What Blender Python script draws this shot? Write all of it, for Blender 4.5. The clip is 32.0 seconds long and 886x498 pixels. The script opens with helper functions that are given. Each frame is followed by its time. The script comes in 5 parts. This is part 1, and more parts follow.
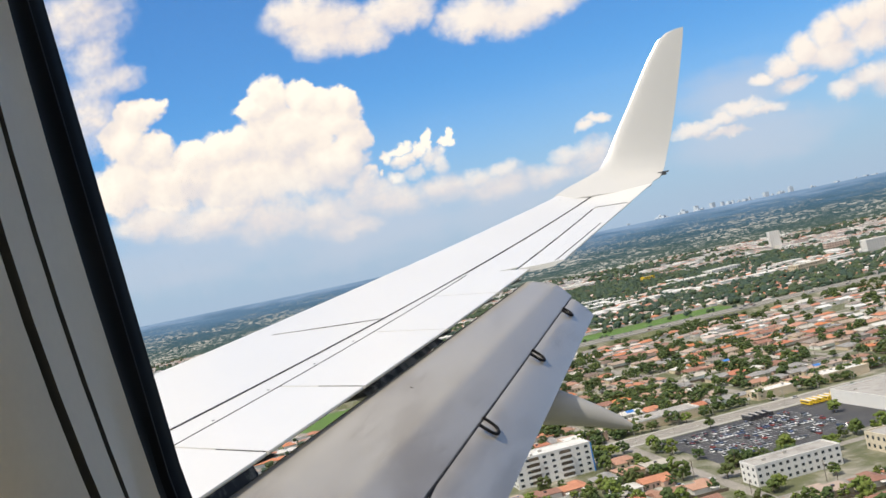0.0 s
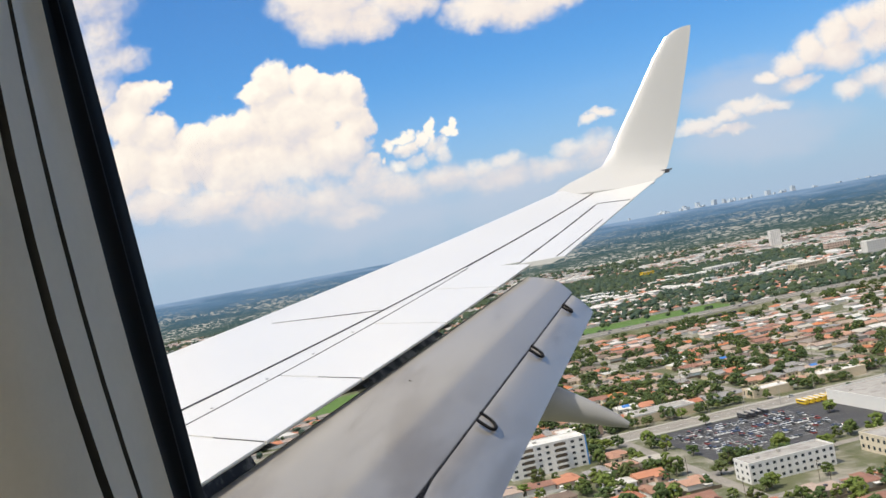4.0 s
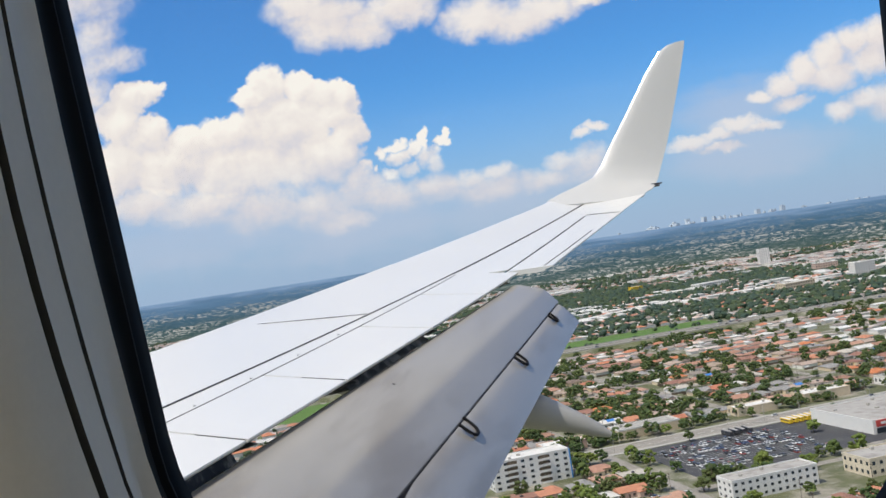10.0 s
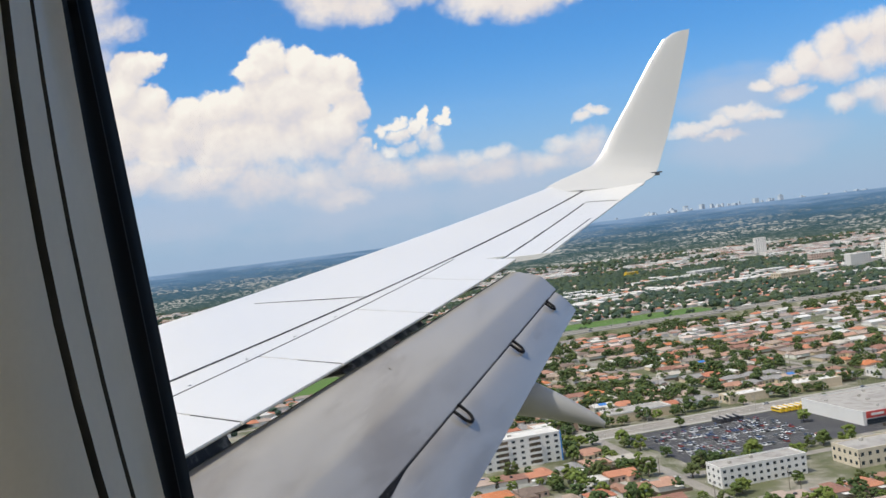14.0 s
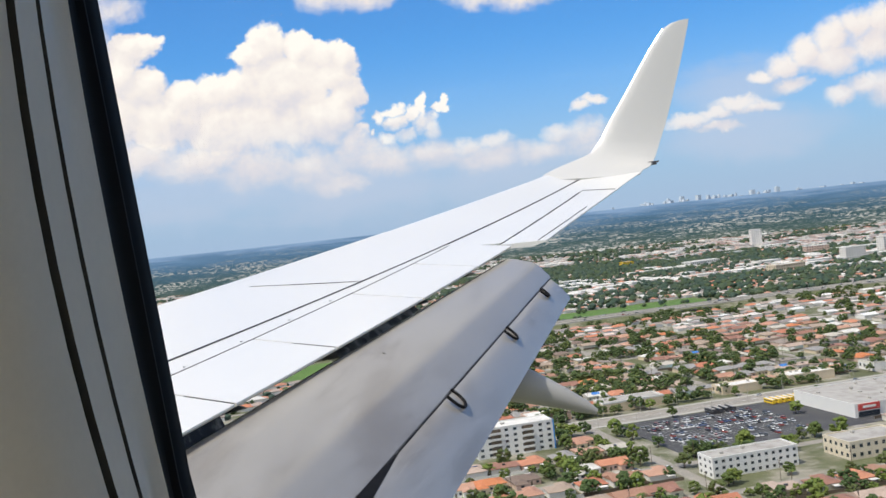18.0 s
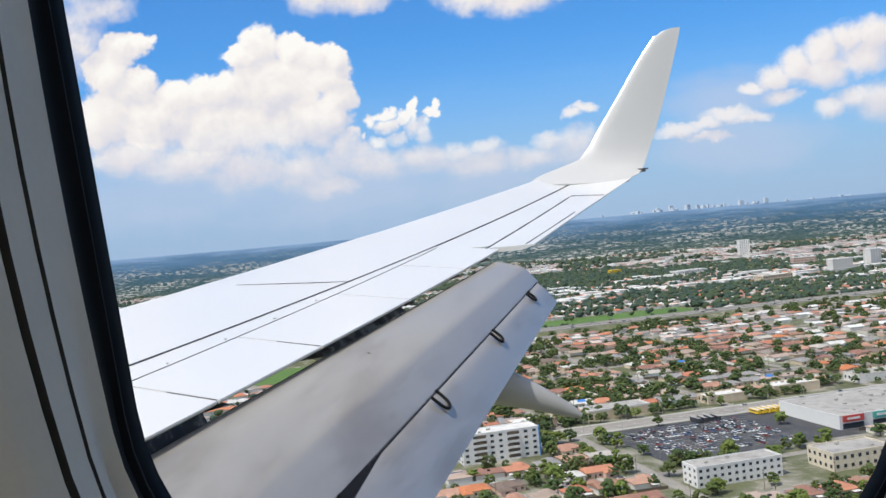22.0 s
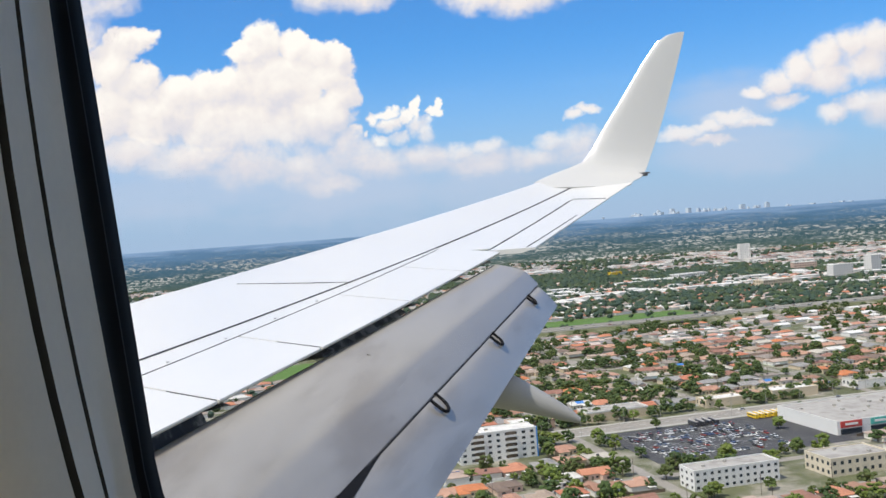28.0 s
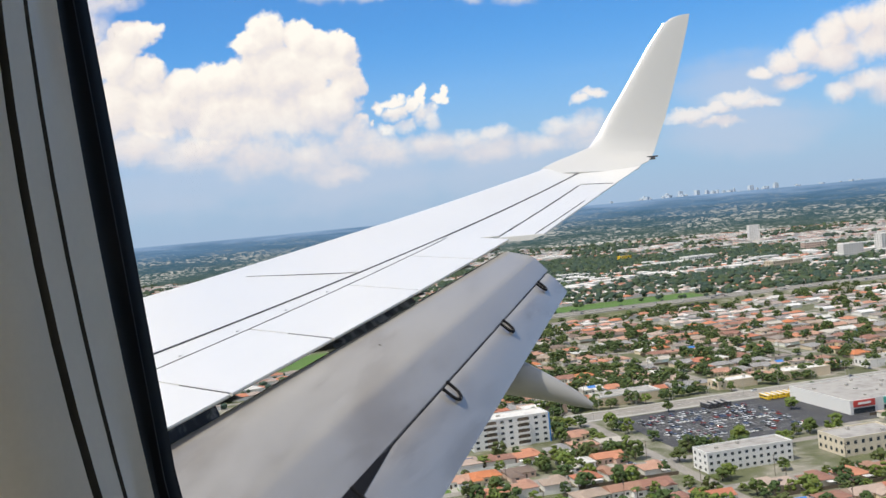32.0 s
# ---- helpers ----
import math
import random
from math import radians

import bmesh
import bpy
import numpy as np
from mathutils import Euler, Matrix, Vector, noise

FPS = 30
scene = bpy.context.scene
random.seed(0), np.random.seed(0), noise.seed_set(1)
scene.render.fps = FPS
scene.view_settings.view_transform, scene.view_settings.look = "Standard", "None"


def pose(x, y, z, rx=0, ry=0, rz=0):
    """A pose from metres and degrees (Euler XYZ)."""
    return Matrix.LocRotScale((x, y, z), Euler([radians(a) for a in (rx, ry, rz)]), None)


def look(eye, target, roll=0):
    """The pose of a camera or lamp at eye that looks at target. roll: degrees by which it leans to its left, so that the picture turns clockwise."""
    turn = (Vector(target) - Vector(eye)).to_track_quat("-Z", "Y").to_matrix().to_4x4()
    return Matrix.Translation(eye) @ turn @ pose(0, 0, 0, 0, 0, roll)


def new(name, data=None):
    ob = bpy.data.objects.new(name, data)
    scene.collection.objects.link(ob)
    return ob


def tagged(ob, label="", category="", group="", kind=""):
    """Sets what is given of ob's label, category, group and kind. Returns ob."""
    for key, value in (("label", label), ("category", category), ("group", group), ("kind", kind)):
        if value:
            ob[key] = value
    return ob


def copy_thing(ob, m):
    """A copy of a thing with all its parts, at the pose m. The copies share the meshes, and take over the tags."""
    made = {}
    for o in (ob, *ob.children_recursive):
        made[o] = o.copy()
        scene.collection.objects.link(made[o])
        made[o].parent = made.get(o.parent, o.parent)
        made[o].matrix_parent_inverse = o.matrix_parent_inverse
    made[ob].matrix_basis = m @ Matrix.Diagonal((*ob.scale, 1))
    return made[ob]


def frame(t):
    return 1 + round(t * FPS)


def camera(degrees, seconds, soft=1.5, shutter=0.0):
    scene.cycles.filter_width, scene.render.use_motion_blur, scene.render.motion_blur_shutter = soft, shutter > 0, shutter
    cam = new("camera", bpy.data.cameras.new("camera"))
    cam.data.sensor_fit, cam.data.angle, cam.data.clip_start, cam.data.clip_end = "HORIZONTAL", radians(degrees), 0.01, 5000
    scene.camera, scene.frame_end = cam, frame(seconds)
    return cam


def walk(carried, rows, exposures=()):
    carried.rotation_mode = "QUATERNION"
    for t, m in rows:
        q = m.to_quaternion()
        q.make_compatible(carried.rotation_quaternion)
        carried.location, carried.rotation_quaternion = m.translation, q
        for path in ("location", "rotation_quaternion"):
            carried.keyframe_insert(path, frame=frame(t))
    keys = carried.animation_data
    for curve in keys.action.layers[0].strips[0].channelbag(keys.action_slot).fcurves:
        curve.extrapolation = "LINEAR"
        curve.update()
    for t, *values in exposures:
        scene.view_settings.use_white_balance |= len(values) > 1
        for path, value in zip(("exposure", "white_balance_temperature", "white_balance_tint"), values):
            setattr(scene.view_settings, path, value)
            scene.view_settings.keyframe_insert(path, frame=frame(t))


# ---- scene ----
# ---- camera ----
cam = camera(47.3, 32.0)
EYE_HEIGHT = 135.0
# from the aircraft's axes (x aft, y outboard, z up) to the world, banked by a degree
CRAFT = pose(0, 0, EYE_HEIGHT, -1.09, 0, 0) @ Matrix.Translation((-10.17, -1.3, 0))
# seconds, place in the cabin, yaw, pitch, roll
PATH = [
    (0.0, 10.1832, 1.316, -0.045, 10.05, 1.88, 11.58),
    (0.5, 10.1824, 1.316, -0.039, 9.90, 1.74, 11.34),
    (1.0, 10.1817, 1.315, -0.035, 9.89, 1.38, 11.17),
    (1.5, 10.1802, 1.314, -0.035, 9.91, 1.14, 10.91),
    (2.0, 10.1794, 1.313, -0.035, 9.97, 1.21, 10.56),
    (2.5, 10.1799, 1.313, -0.032, 9.97, 1.21, 10.21),
    (3.0, 10.1793, 1.313, -0.026, 10.01, 1.22, 10.05),
    (3.5, 10.1772, 1.311, -0.019, 10.05, 1.25, 10.08),
    (5.5, 10.1782, 1.306, -0.002, 9.69, 1.61, 9.56),
    (6.0, 10.1786, 1.306, -0.001, 9.58, 1.71, 9.37),
    (6.5, 10.1800, 1.304, -0.007, 9.43, 1.67, 9.24),
    (7.0, 10.1824, 1.301, -0.017, 9.34, 1.66, 8.73),
    (7.5, 10.1859, 1.300, -0.022, 9.17, 1.85, 8.47),
    (8.0, 10.1875, 1.299, -0.022, 9.20, 1.93, 8.80),
    (8.5, 10.1919, 1.296, -0.022, 9.31, 2.07, 9.01),
    (9.0, 10.1942, 1.290, -0.027, 9.36, 2.23, 8.99),
    (9.5, 10.1912, 1.294, -0.037, 9.23, 1.82, 8.73),
    (10.0, 10.1881, 1.295, -0.047, 9.38, 1.72, 8.40),
    (10.5, 10.1910, 1.297, -0.055, 9.45, 1.20, 8.03),
    (11.0, 10.1908, 1.296, -0.055, 9.59, 1.19, 8.49),
    (11.5, 10.1936, 1.297, -0.047, 9.79, 1.90, 8.94),
    (12.0, 10.1851, 1.298, -0.029, 9.70, 2.25, 8.38),
    (12.5, 10.1834, 1.300, -0.015, 9.47, 1.78, 8.13),
    (13.0, 10.1787, 1.298, -0.007, 9.36, 1.20, 7.73),
    (13.5, 10.1770, 1.299, -0.001, 9.31, 0.99, 7.12),
    (14.0, 10.1762, 1.299, -0.001, 9.17, 0.56, 6.79),
    (14.5, 10.1794, 1.298, -0.006, 9.00, 0.16, 7.38),
    (16.5, 10.1749, 1.297, -0.012, 9.05, -0.13, 6.21),
    (17.0, 10.1759, 1.296, -0.004, 9.14, 0.51, 6.53),
    (17.5, 10.1747, 1.295, -0.001, 9.05, 0.47, 6.30),
    (18.0, 10.1786, 1.292, -0.012, 8.93, -0.20, 5.95),
    (18.5, 10.1899, 1.294, -0.025, 8.71, -0.98, 5.46),
    (19.0, 10.1868, 1.297, -0.035, 8.34, -1.00, 5.74),
    (19.5, 10.1870, 1.301, -0.036, 8.28, -0.01, 6.25),
    (20.0, 10.1850, 1.302, -0.034, 8.16, 0.41, 6.37),
    (20.5, 10.1869, 1.306, -0.031, 8.17, 0.45, 6.45),
    (21.0, 10.1857, 1.307, -0.031, 8.04, 0.34, 6.30),
    (21.5, 10.1846, 1.306, -0.036, 7.95, 0.16, 5.88),
    (22.0, 10.1865, 1.303, -0.041, 8.30, 0.02, 4.91),
    (22.5, 10.1878, 1.307, -0.043, 8.43, -0.06, 5.06),
    (23.0, 10.1870, 1.308, -0.041, 8.06, 0.03, 4.38),
    (23.5, 10.1858, 1.306, -0.037, 7.85, 0.57, 4.45),
    (24.0, 10.1835, 1.299, -0.029, 7.67, 1.29, 4.80),
    (24.5, 10.1821, 1.297, -0.022, 7.40, 1.39, 4.48),
    (25.0, 10.1877, 1.289, -0.020, 7.51, 1.40, 4.91),
    (25.5, 10.1840, 1.294, -0.023, 8.08, -0.20, 3.53),
    (27.5, 10.1892, 1.294, -0.023, 8.42, -0.01, 4.12),
    (28.0, 10.1849, 1.292, -0.016, 8.33, -0.01, 4.03),
    (28.5, 10.1869, 1.295, -0.015, 8.41, -0.11, 4.46),
    (29.0, 10.1859, 1.295, -0.025, 8.45, -0.72, 3.95),
    (29.5, 10.1913, 1.301, -0.025, 8.72, -1.71, 4.01),
    (30.0, 10.1907, 1.305, -0.031, 8.75, -1.70, 4.61),
    (30.5, 10.1901, 1.301, -0.027, 8.78, -1.18, 4.04),
    (31.0, 10.1834, 1.294, -0.025, 8.82, -0.56, 4.12),
    (31.5, 10.1866, 1.294, -0.013, 8.93, -0.15, 4.68),
    (32.0, 10.1838, 1.291, -0.009, 8.82, -0.67, 5.24),
]
walk(cam, [(t, CRAFT @ pose(x, y, z, 90 + pitch, roll, yaw)) for t, x, y, z, yaw, pitch, roll in PATH],
     [(0, 0.04, 6750, 10), (5, 0.0, 6650, 10), (8, -0.04, 6500, 10), (12, -0.22, 6200, 10), (15, -0.08, 6400, 10), (19, 0.0, 6300, 10), (22, -0.04, 6100, 10), (25, -0.09, 5950, 10), (28, 0.0, 6250, 10), (32, -0.02, 6400, 10)])

# ---- sky and sun ----
SUN_AZIMUTH, SUN_HEIGHT = -128.0, 60.0  # degrees from +y towards +x, and above the horizon
sun_way = Vector((math.sin(radians(SUN_AZIMUTH)) * math.cos(radians(SUN_HEIGHT)),
                  math.cos(radians(SUN_AZIMUTH)) * math.cos(radians(SUN_HEIGHT)), math.sin(radians(SUN_HEIGHT))))
sun = new("sun", bpy.data.lights.new("sun", "SUN"))
sun.data.energy, sun.data.angle, sun.data.color = 4.0, radians(0.6), (1.0, 0.91, 0.77)
sun.matrix_world = look((0, 0, 400), Vector((0, 0, 400)) - sun_way)


class Nodes:
    """Short hand for building node trees."""

    def __init__(self, tree):
        self.tree = tree

    def put(self, socket, value):
        if isinstance(value, bpy.types.NodeSocket):
            self.tree.links.new(value, socket)
        else:
            socket.default_value = value

    def math(self, operation, a, b=0.0, clamp=False):
        node = self.tree.nodes.new("ShaderNodeMath")
        node.operation, node.use_clamp = operation, clamp
        self.put(node.inputs[0], a)
        self.put(node.inputs[1], b)
        return node.outputs[0]

    def noise(self, vector, scale, detail=4.0, rough=0.55, colour=False):
        node = self.tree.nodes.new("ShaderNodeTexNoise")
        if vector is not None:
            self.put(node.inputs["Vector"], vector)
        node.inputs["Scale"].default_value = scale
        node.inputs["Detail"].default_value = detail
        node.inputs["Roughness"].default_value = rough
        return node.outputs["Color" if colour else "Fac"]

    def mix(self, fac, a, b, blend="MIX"):
        node = self.tree.nodes.new("ShaderNodeMix")
        node.data_type, node.blend_type = "RGBA", blend
        self.put(node.inputs[0], fac)
        self.put(node.inputs[6], a)
        self.put(node.inputs[7], b)
        return node.outputs[2]

    def ramp(self, fac, stops, constant=False):
        node = self.tree.nodes.new("ShaderNodeValToRGB")
        ramp = node.color_ramp
        ramp.interpolation = "CONSTANT" if constant else "LINEAR"
        while len(ramp.elements) < len(stops):
            ramp.elements.new(0.5)
        for element, (place, colour) in zip(ramp.elements, stops):
            element.position, element.color = place, (*colour, 1)
        self.put(node.inputs[0], fac)
        return node.outputs[0]

    def smooth(self, value, low, high):
        node = self.tree.nodes.new("ShaderNodeMapRange")
        node.interpolation_type = "SMOOTHSTEP"
        self.put(node.inputs[0], value)
        node.inputs[1].default_value, node.inputs[2].default_value = low, high
        return node.outputs[0]


# cloud puffs: tangent across, tangent up, half width, half height, in hundredths
CUMULUS = [(-46.6, 21.8, 2.6, 2), (-44.3, 22, 1.7, 1.4), (-48.3, 19.2, 2.8, 3), (-45.6, 17.6, 3.1, 2.4), (-31.7, 20.6, 2.4, 2.1),
           (-33.5, 19.6, 2.4, 1.5), (-28.4, 19.7, 2, 1.9), (-26.4, 18.9, 2.4, 1.5), (-23.9, 18.1, 1.9, 1.7), (-24.9, 16.4, 2.9, 2.3),
           (-23.8, 14.5, 2.1, 2.1), (-30.4, 16, 6.5, 4), (-36.4, 16.3, 4.3, 2), (-40.8, 15.9, 4.9, 2), (-43, 13.7, 6.2, 3.2),
           (-35.7, 12.1, 7.8, 3.8), (-28.5, 11.7, 5.3, 3.4), (-49.2, 14.5, 3.8, 3.6), (-25.2, 12.1, 2.9, 2.3)]
TOWERS = [(-24.6, 11.7, 0.8, 1.5), (-25.6, 10.3, 1.5, 1.5), (-22.9, 10.6, 1.2, 0.7), (-21.6, 10.1, 0.4, 0.4), (-23.7, 9.9, 1.8, 1.5),
          (-19.6, 12.1, 1.5, 0.6), (-20.8, 11.6, 0.9, 1), (-19.1, 11, 1.5, 0.9), (-16.4, 12.2, 0.6, 1.4), (-17.6, 11.5, 1, 0.9),
          (-15.5, 10, 1.1, 1.6), (-16.4, 10.4, 1.5, 1.1), (-14.2, 12.1, 0.5, 1), (-14.8, 11.8, 0.6, 0.5), (-13.8, 11.4, 0.4, 0.6),
          (-19.9, 9.3, 1.2, 0.8), (-18.3, 9.6, 1.5, 0.8)]
LOW = [(-46.6, 10.3, 5, 2), (-40.5, 9.2, 6.7, 2), (-33.3, 7.7, 5.4, 2.1), (-27.9, 7.3, 4.1, 2.3), (-23, 8.1, 3.5, 1.9), (-25.7, 5.5, 3.5, 1.4),
       (-20.2, 7.1, 3.5, 1.7), (-15.5, 7.1, 3.4, 1.5), (-12, 7.5, 2.3, 1.1), (-9.4, 8, 1.9, 0.9), (-10.5, 6.4, 3.9, 1.5), (-4.8, 6.5, 3.3, 1.3),
       (-3, 7.8, 2, 1.1), (-0.8, 7.2, 2.7, 1.8), (0.7, 6, 3.3, 1.6)]
RIGHT = [(-0.9, 10.3, 1.1, 0.6), (0.7, 10.7, 1.3, 0.6), (9.2, 7.5, 2.6, 0.7), (11.7, 7.9, 1.8, 0.6), (13.8, 8.5, 2.3, 0.8), (15.9, 8, 2.1, 0.6),
         (12, 6.7, 2.6, 0.5), (16.5, 10.8, 1.5, 0.7), (18.6, 11.8, 1.7, 1.3), (20.8, 12.8, 1.8, 1.6), (23.2, 13.8, 2, 1.8), (25.6, 14.6, 2, 1.6),
         (27.9, 14.7, 2.5, 1.9), (23, 11.8, 3, 1.6), (26.7, 12.7, 2.5, 1.9), (19.2, 9.7, 2, 0.9), (23.6, 8.3, 1.7, 1), (25.7, 9, 2.2, 1.3),
         (27.9, 8.5, 2.5, 1.8)]
TOP = [(-24.5, 25.9, 4.4, 3), (-20.5, 24.4, 3.5, 2), (-16.7, 25.8, 4, 2.3), (-27.1, 28.2, 3.6, 2), (-9, 23.3, 3.9, 2.2), (-5, 22, 3.7, 1.9),
       (-2.3, 23, 3.9, 1.7), (1.7, 23.3, 2.7, 0.9)]
LEFT = [(-49.7, 27.8, 2.8, 3.5), (-47.7, 25.9, 2.5, 1.3), (-51.3, 23.2, 2.5, 3.6), (-50.5, 33.3, 5.1, 3.5)]
VEIL = [(-44, 6.1, 15.9, 3.5), (-24.6, 4.8, 13.8, 3.4), (-8.4, 4.5, 9.9, 2.8), (14.6, 5.8, 8.2, 2.7), (14, 10.2, 5.7, 2.7)]


def cloud_field():
    """A node group: how deep a point of the sky lies within the heaped clouds, the soft banks and the veil."""
    tree = bpy.data.node_groups.new("cloud_field", "ShaderNodeTree")
    tree.interface.new_socket("Vector", in_out="INPUT", socket_type="NodeSocketVector")
    for name in ("Heap", "Bank", "Veil"):
        tree.interface.new_socket(name, in_out="OUTPUT", socket_type="NodeSocketFloat")
    n = Nodes(tree)
    start, end = tree.nodes.new("NodeGroupInput"), tree.nodes.new("NodeGroupOutput")
    warp = tree.nodes.new("ShaderNodeVectorMath")
    warp.operation = "MULTIPLY_ADD"
    n.put(warp.inputs[0], n.noise(start.outputs[0], 0.42, 6, 0.62, True))
    warp.inputs[1].default_value = (2.7, 2.3, 0)
    shift = tree.nodes.new("ShaderNodeVectorMath")
    shift.operation = "SUBTRACT"
    n.put(shift.inputs[0], start.outputs[0])
    shift.inputs[1].default_value = (1.35, 1.15, 0)
    n.put(warp.inputs[2], shift.outputs[0])
    split = tree.nodes.new("ShaderNodeSeparateXYZ")
    n.put(split.inputs[0], warp.outputs[0])
    x, z = split.outputs[0], split.outputs[1]
    billow = None
    for size, weight in ((0.5, 0.46), (1.3, 0.2)):
        cell = tree.nodes.new("ShaderNodeTexVoronoi")
        cell.feature = "SMOOTH_F1"
        n.put(cell.inputs["Vector"], warp.outputs[0])
        cell.inputs["Scale"].default_value, cell.inputs["Smoothness"].default_value = size, 0.35
        lump = n.math("MULTIPLY", n.math("SUBTRACT", 0.42, cell.outputs["Distance"]), weight)
        billow = lump if billow is None else n.math("ADD", billow, lump)
    puff = n.math("SUBTRACT", n.noise(start.outputs[0], 0.5, 8, 0.6), 0.5)
    streak = tree.nodes.new("ShaderNodeVectorMath")
    streak.operation = "MULTIPLY"
    n.put(streak.inputs[0], start.outputs[0])
    streak.inputs[1].default_value = (0.12, 0.42, 1)
    wisp = n.math("SUBTRACT", n.noise(streak.outputs[0], 1.0, 5, 0.6), 0.5)
    for i, (groups, rough) in enumerate(((((CUMULUS, 1.0), (TOWERS, 0.8)), 0.5), (((LOW, 0.85), (RIGHT, 1.0), (TOP, 0.85), (LEFT, 0.45)), 0.8), (((VEIL, 0.9),), 0.0))):
        best = None
        for group, weight in groups:
            for px, pz, rx, rz in group:
                a = n.math("MULTIPLY", n.math("SUBTRACT", x, px), 1 / rx)
                b = n.math("MULTIPLY", n.math("SUBTRACT", z, pz), 1 / rz)
                r = n.math("ADD", n.math("MULTIPLY", a, a), n.math("MULTIPLY", b, b))
                f = n.math("MULTIPLY", n.math("SUBTRACT", 1.0, r), weight)
                best = f if best is None else n.math("SMOOTH_MAX", best, f)
                if best.node.operation == "SMOOTH_MAX":
                    best.node.inputs[2].default_value = 0.2
        best = n.math("MAXIMUM", best, -1.5)
        if i == 0:
            best = n.math("ADD", n.math("ADD", best, 0.12), n.math("ADD", billow, n.math("MULTIPLY", puff, rough)))
        elif i == 1:
            best = n.math("ADD", n.math("ADD", best, 0.52), n.math("ADD", n.math("MULTIPLY", billow, 0.6), n.math("MULTIPLY", n.math("ADD", puff, wisp), rough)))
        else:
            best = n.math("ADD", best, n.math("MULTIPLY", wisp, 1.6))
        n.put(end.inputs[i], best)
    return tree


def build_sky():
    world = bpy.data.worlds.new("sky")
    scene.world = world
    world.use_nodes = True
    tree = world.node_tree
    n = Nodes(tree)
    back = tree.nodes["Background"]
    sky = tree.nodes.new("ShaderNodeTexSky")
    sky.sky_type, sky.sun_disc = "NISHITA", False
    sky.sun_elevation, sky.sun_rotation = radians(SUN_HEIGHT), radians(SUN_AZIMUTH)
    sky.altitude, sky.air_density, sky.dust_density, sky.ozone_density = 130, 1.0, 0.6, 2.5
    coord = tree.nodes.new("ShaderNodeTexCoord")
    split = tree.nodes.new("ShaderNodeSeparateXYZ")
    n.put(split.inputs[0], coord.outputs["Generated"])
    x, y, z = split.outputs
    ahead = n.math("MAXIMUM", y, 0.05)
    tx = n.math("MULTIPLY", n.math("DIVIDE", x, ahead), 100.0)
    tz = n.math("MULTIPLY", n.math("DIVIDE", z, ahead), 100.0)
    flat = tree.nodes.new("ShaderNodeCombineXYZ")
    n.put(flat.inputs[0], tx)
    n.put(flat.inputs[1], tz)
    field = cloud_field()
    depth = []
    for offset in ((0, 0, 0), (-0.8, 1.2, 0)):
        move = tree.nodes.new("ShaderNodeVectorMath")
        n.put(move.inputs[0], flat.outputs[0])
        move.inputs[1].default_value = offset
        group = tree.nodes.new("ShaderNodeGroup")
        group.node_tree = field
        n.put(group.inputs[0], move.outputs[0])
        depth.append(group.outputs)
    front = n.smooth(y, 0.1, 0.4)
    # heaped clouds: crisp tops, soft feet
    soft = n.smooth(tz, 14.0, 3.5)
    heap = n.math("DIVIDE", depth[0][0], n.math("ADD", n.math("MULTIPLY", soft, 1.5), 0.46), clamp=True)
    heap = n.math("MULTIPLY", n.smooth(heap, 0.0, 1.0), n.math("SUBTRACT", 1.0, n.math("MULTIPLY", soft, 0.45)))
    bank = n.math("DIVIDE", depth[0][1], n.math("ADD", n.math("MULTIPLY", soft, 0.4), 1.3), clamp=True)
    bank = n.math("MULTIPLY", n.smooth(bank, 0.0, 1.0), n.math("SUBTRACT", 1.0, n.math("MULTIPLY", soft, 0.25)))
    open_sky = n.math("MULTIPLY", n.math("SUBTRACT", 1.0, heap), n.math("SUBTRACT", 1.0, bank))
    cover = n.math("MULTIPLY", n.math("SUBTRACT", 1.0, open_sky), front)
    veil = n.math("MULTIPLY", n.smooth(depth[0][2], -0.7, 1.1), n.math("MULTIPLY", front, 0.6))
    # sides turned to the sun are cream white, the far sides blue-grey
    both = [n.math("MAXIMUM", d[0], d[1]) for d in depth]
    turned = n.math("MULTIPLY", n.math("SUBTRACT", both[0], both[1]), 0.46)
    slow = n.math("MULTIPLY", n.math("SUBTRACT", n.noise(flat.outputs[0], 0.16, 5, 0.55), 0.5), 1.5)
    lit = n.math("MULTIPLY", n.smooth(tz, 3.0, 17.0), 0.42)
    tone = n.math("ADD", n.math("ADD", turned, slow), n.math("ADD", lit, 0.24), clamp=True)
    cloud = n.ramp(tone, [(0.0, (6.0, 6.2, 6.9)), (0.3, (7.6, 7.1, 7.15)), (0.6, (8.9, 8.1, 7.5)), (1.0, (10.0, 9.3, 8.35))])
    cloud = n.mix(n.math("MULTIPLY", n.smooth(n.math("SUBTRACT", bank, heap), 0.0, 0.4), 0.4), cloud, (7.9, 7.1, 7.0, 1))
    # pale haze towards the horizon
    haze = n.smooth(z, 0.19, -0.01)
    tinted = n.mix(1.0, sky.outputs[0], (0.46, 0.94, 1.40, 1), "MULTIPLY")
    air = n.mix(n.math("MULTIPLY", haze, 0.88), tinted, (3.9, 5.0, 6.7, 1))
    air = n.mix(veil, air, (5.3, 5.8, 7.0, 1))
    # unseen clouds added over the rest of the sky to whiten and brighten its light
    drift = n.smooth(n.noise(coord.outputs["Generated"], 2.6, 7, 0.55), 0.42, 0.55)
    around = n.math("MAXIMUM", n.smooth(y, 0.55, 0.2), n.smooth(z, 0.42, 0.6))
    drift = n.math("MULTIPLY", n.math("MULTIPLY", drift, around), n.smooth(z, 0.02, 0.12))
    n.put(back.inputs["Color"], n.mix(drift, n.mix(cover, air, cloud), (7.4, 7.3, 7.3, 1)))
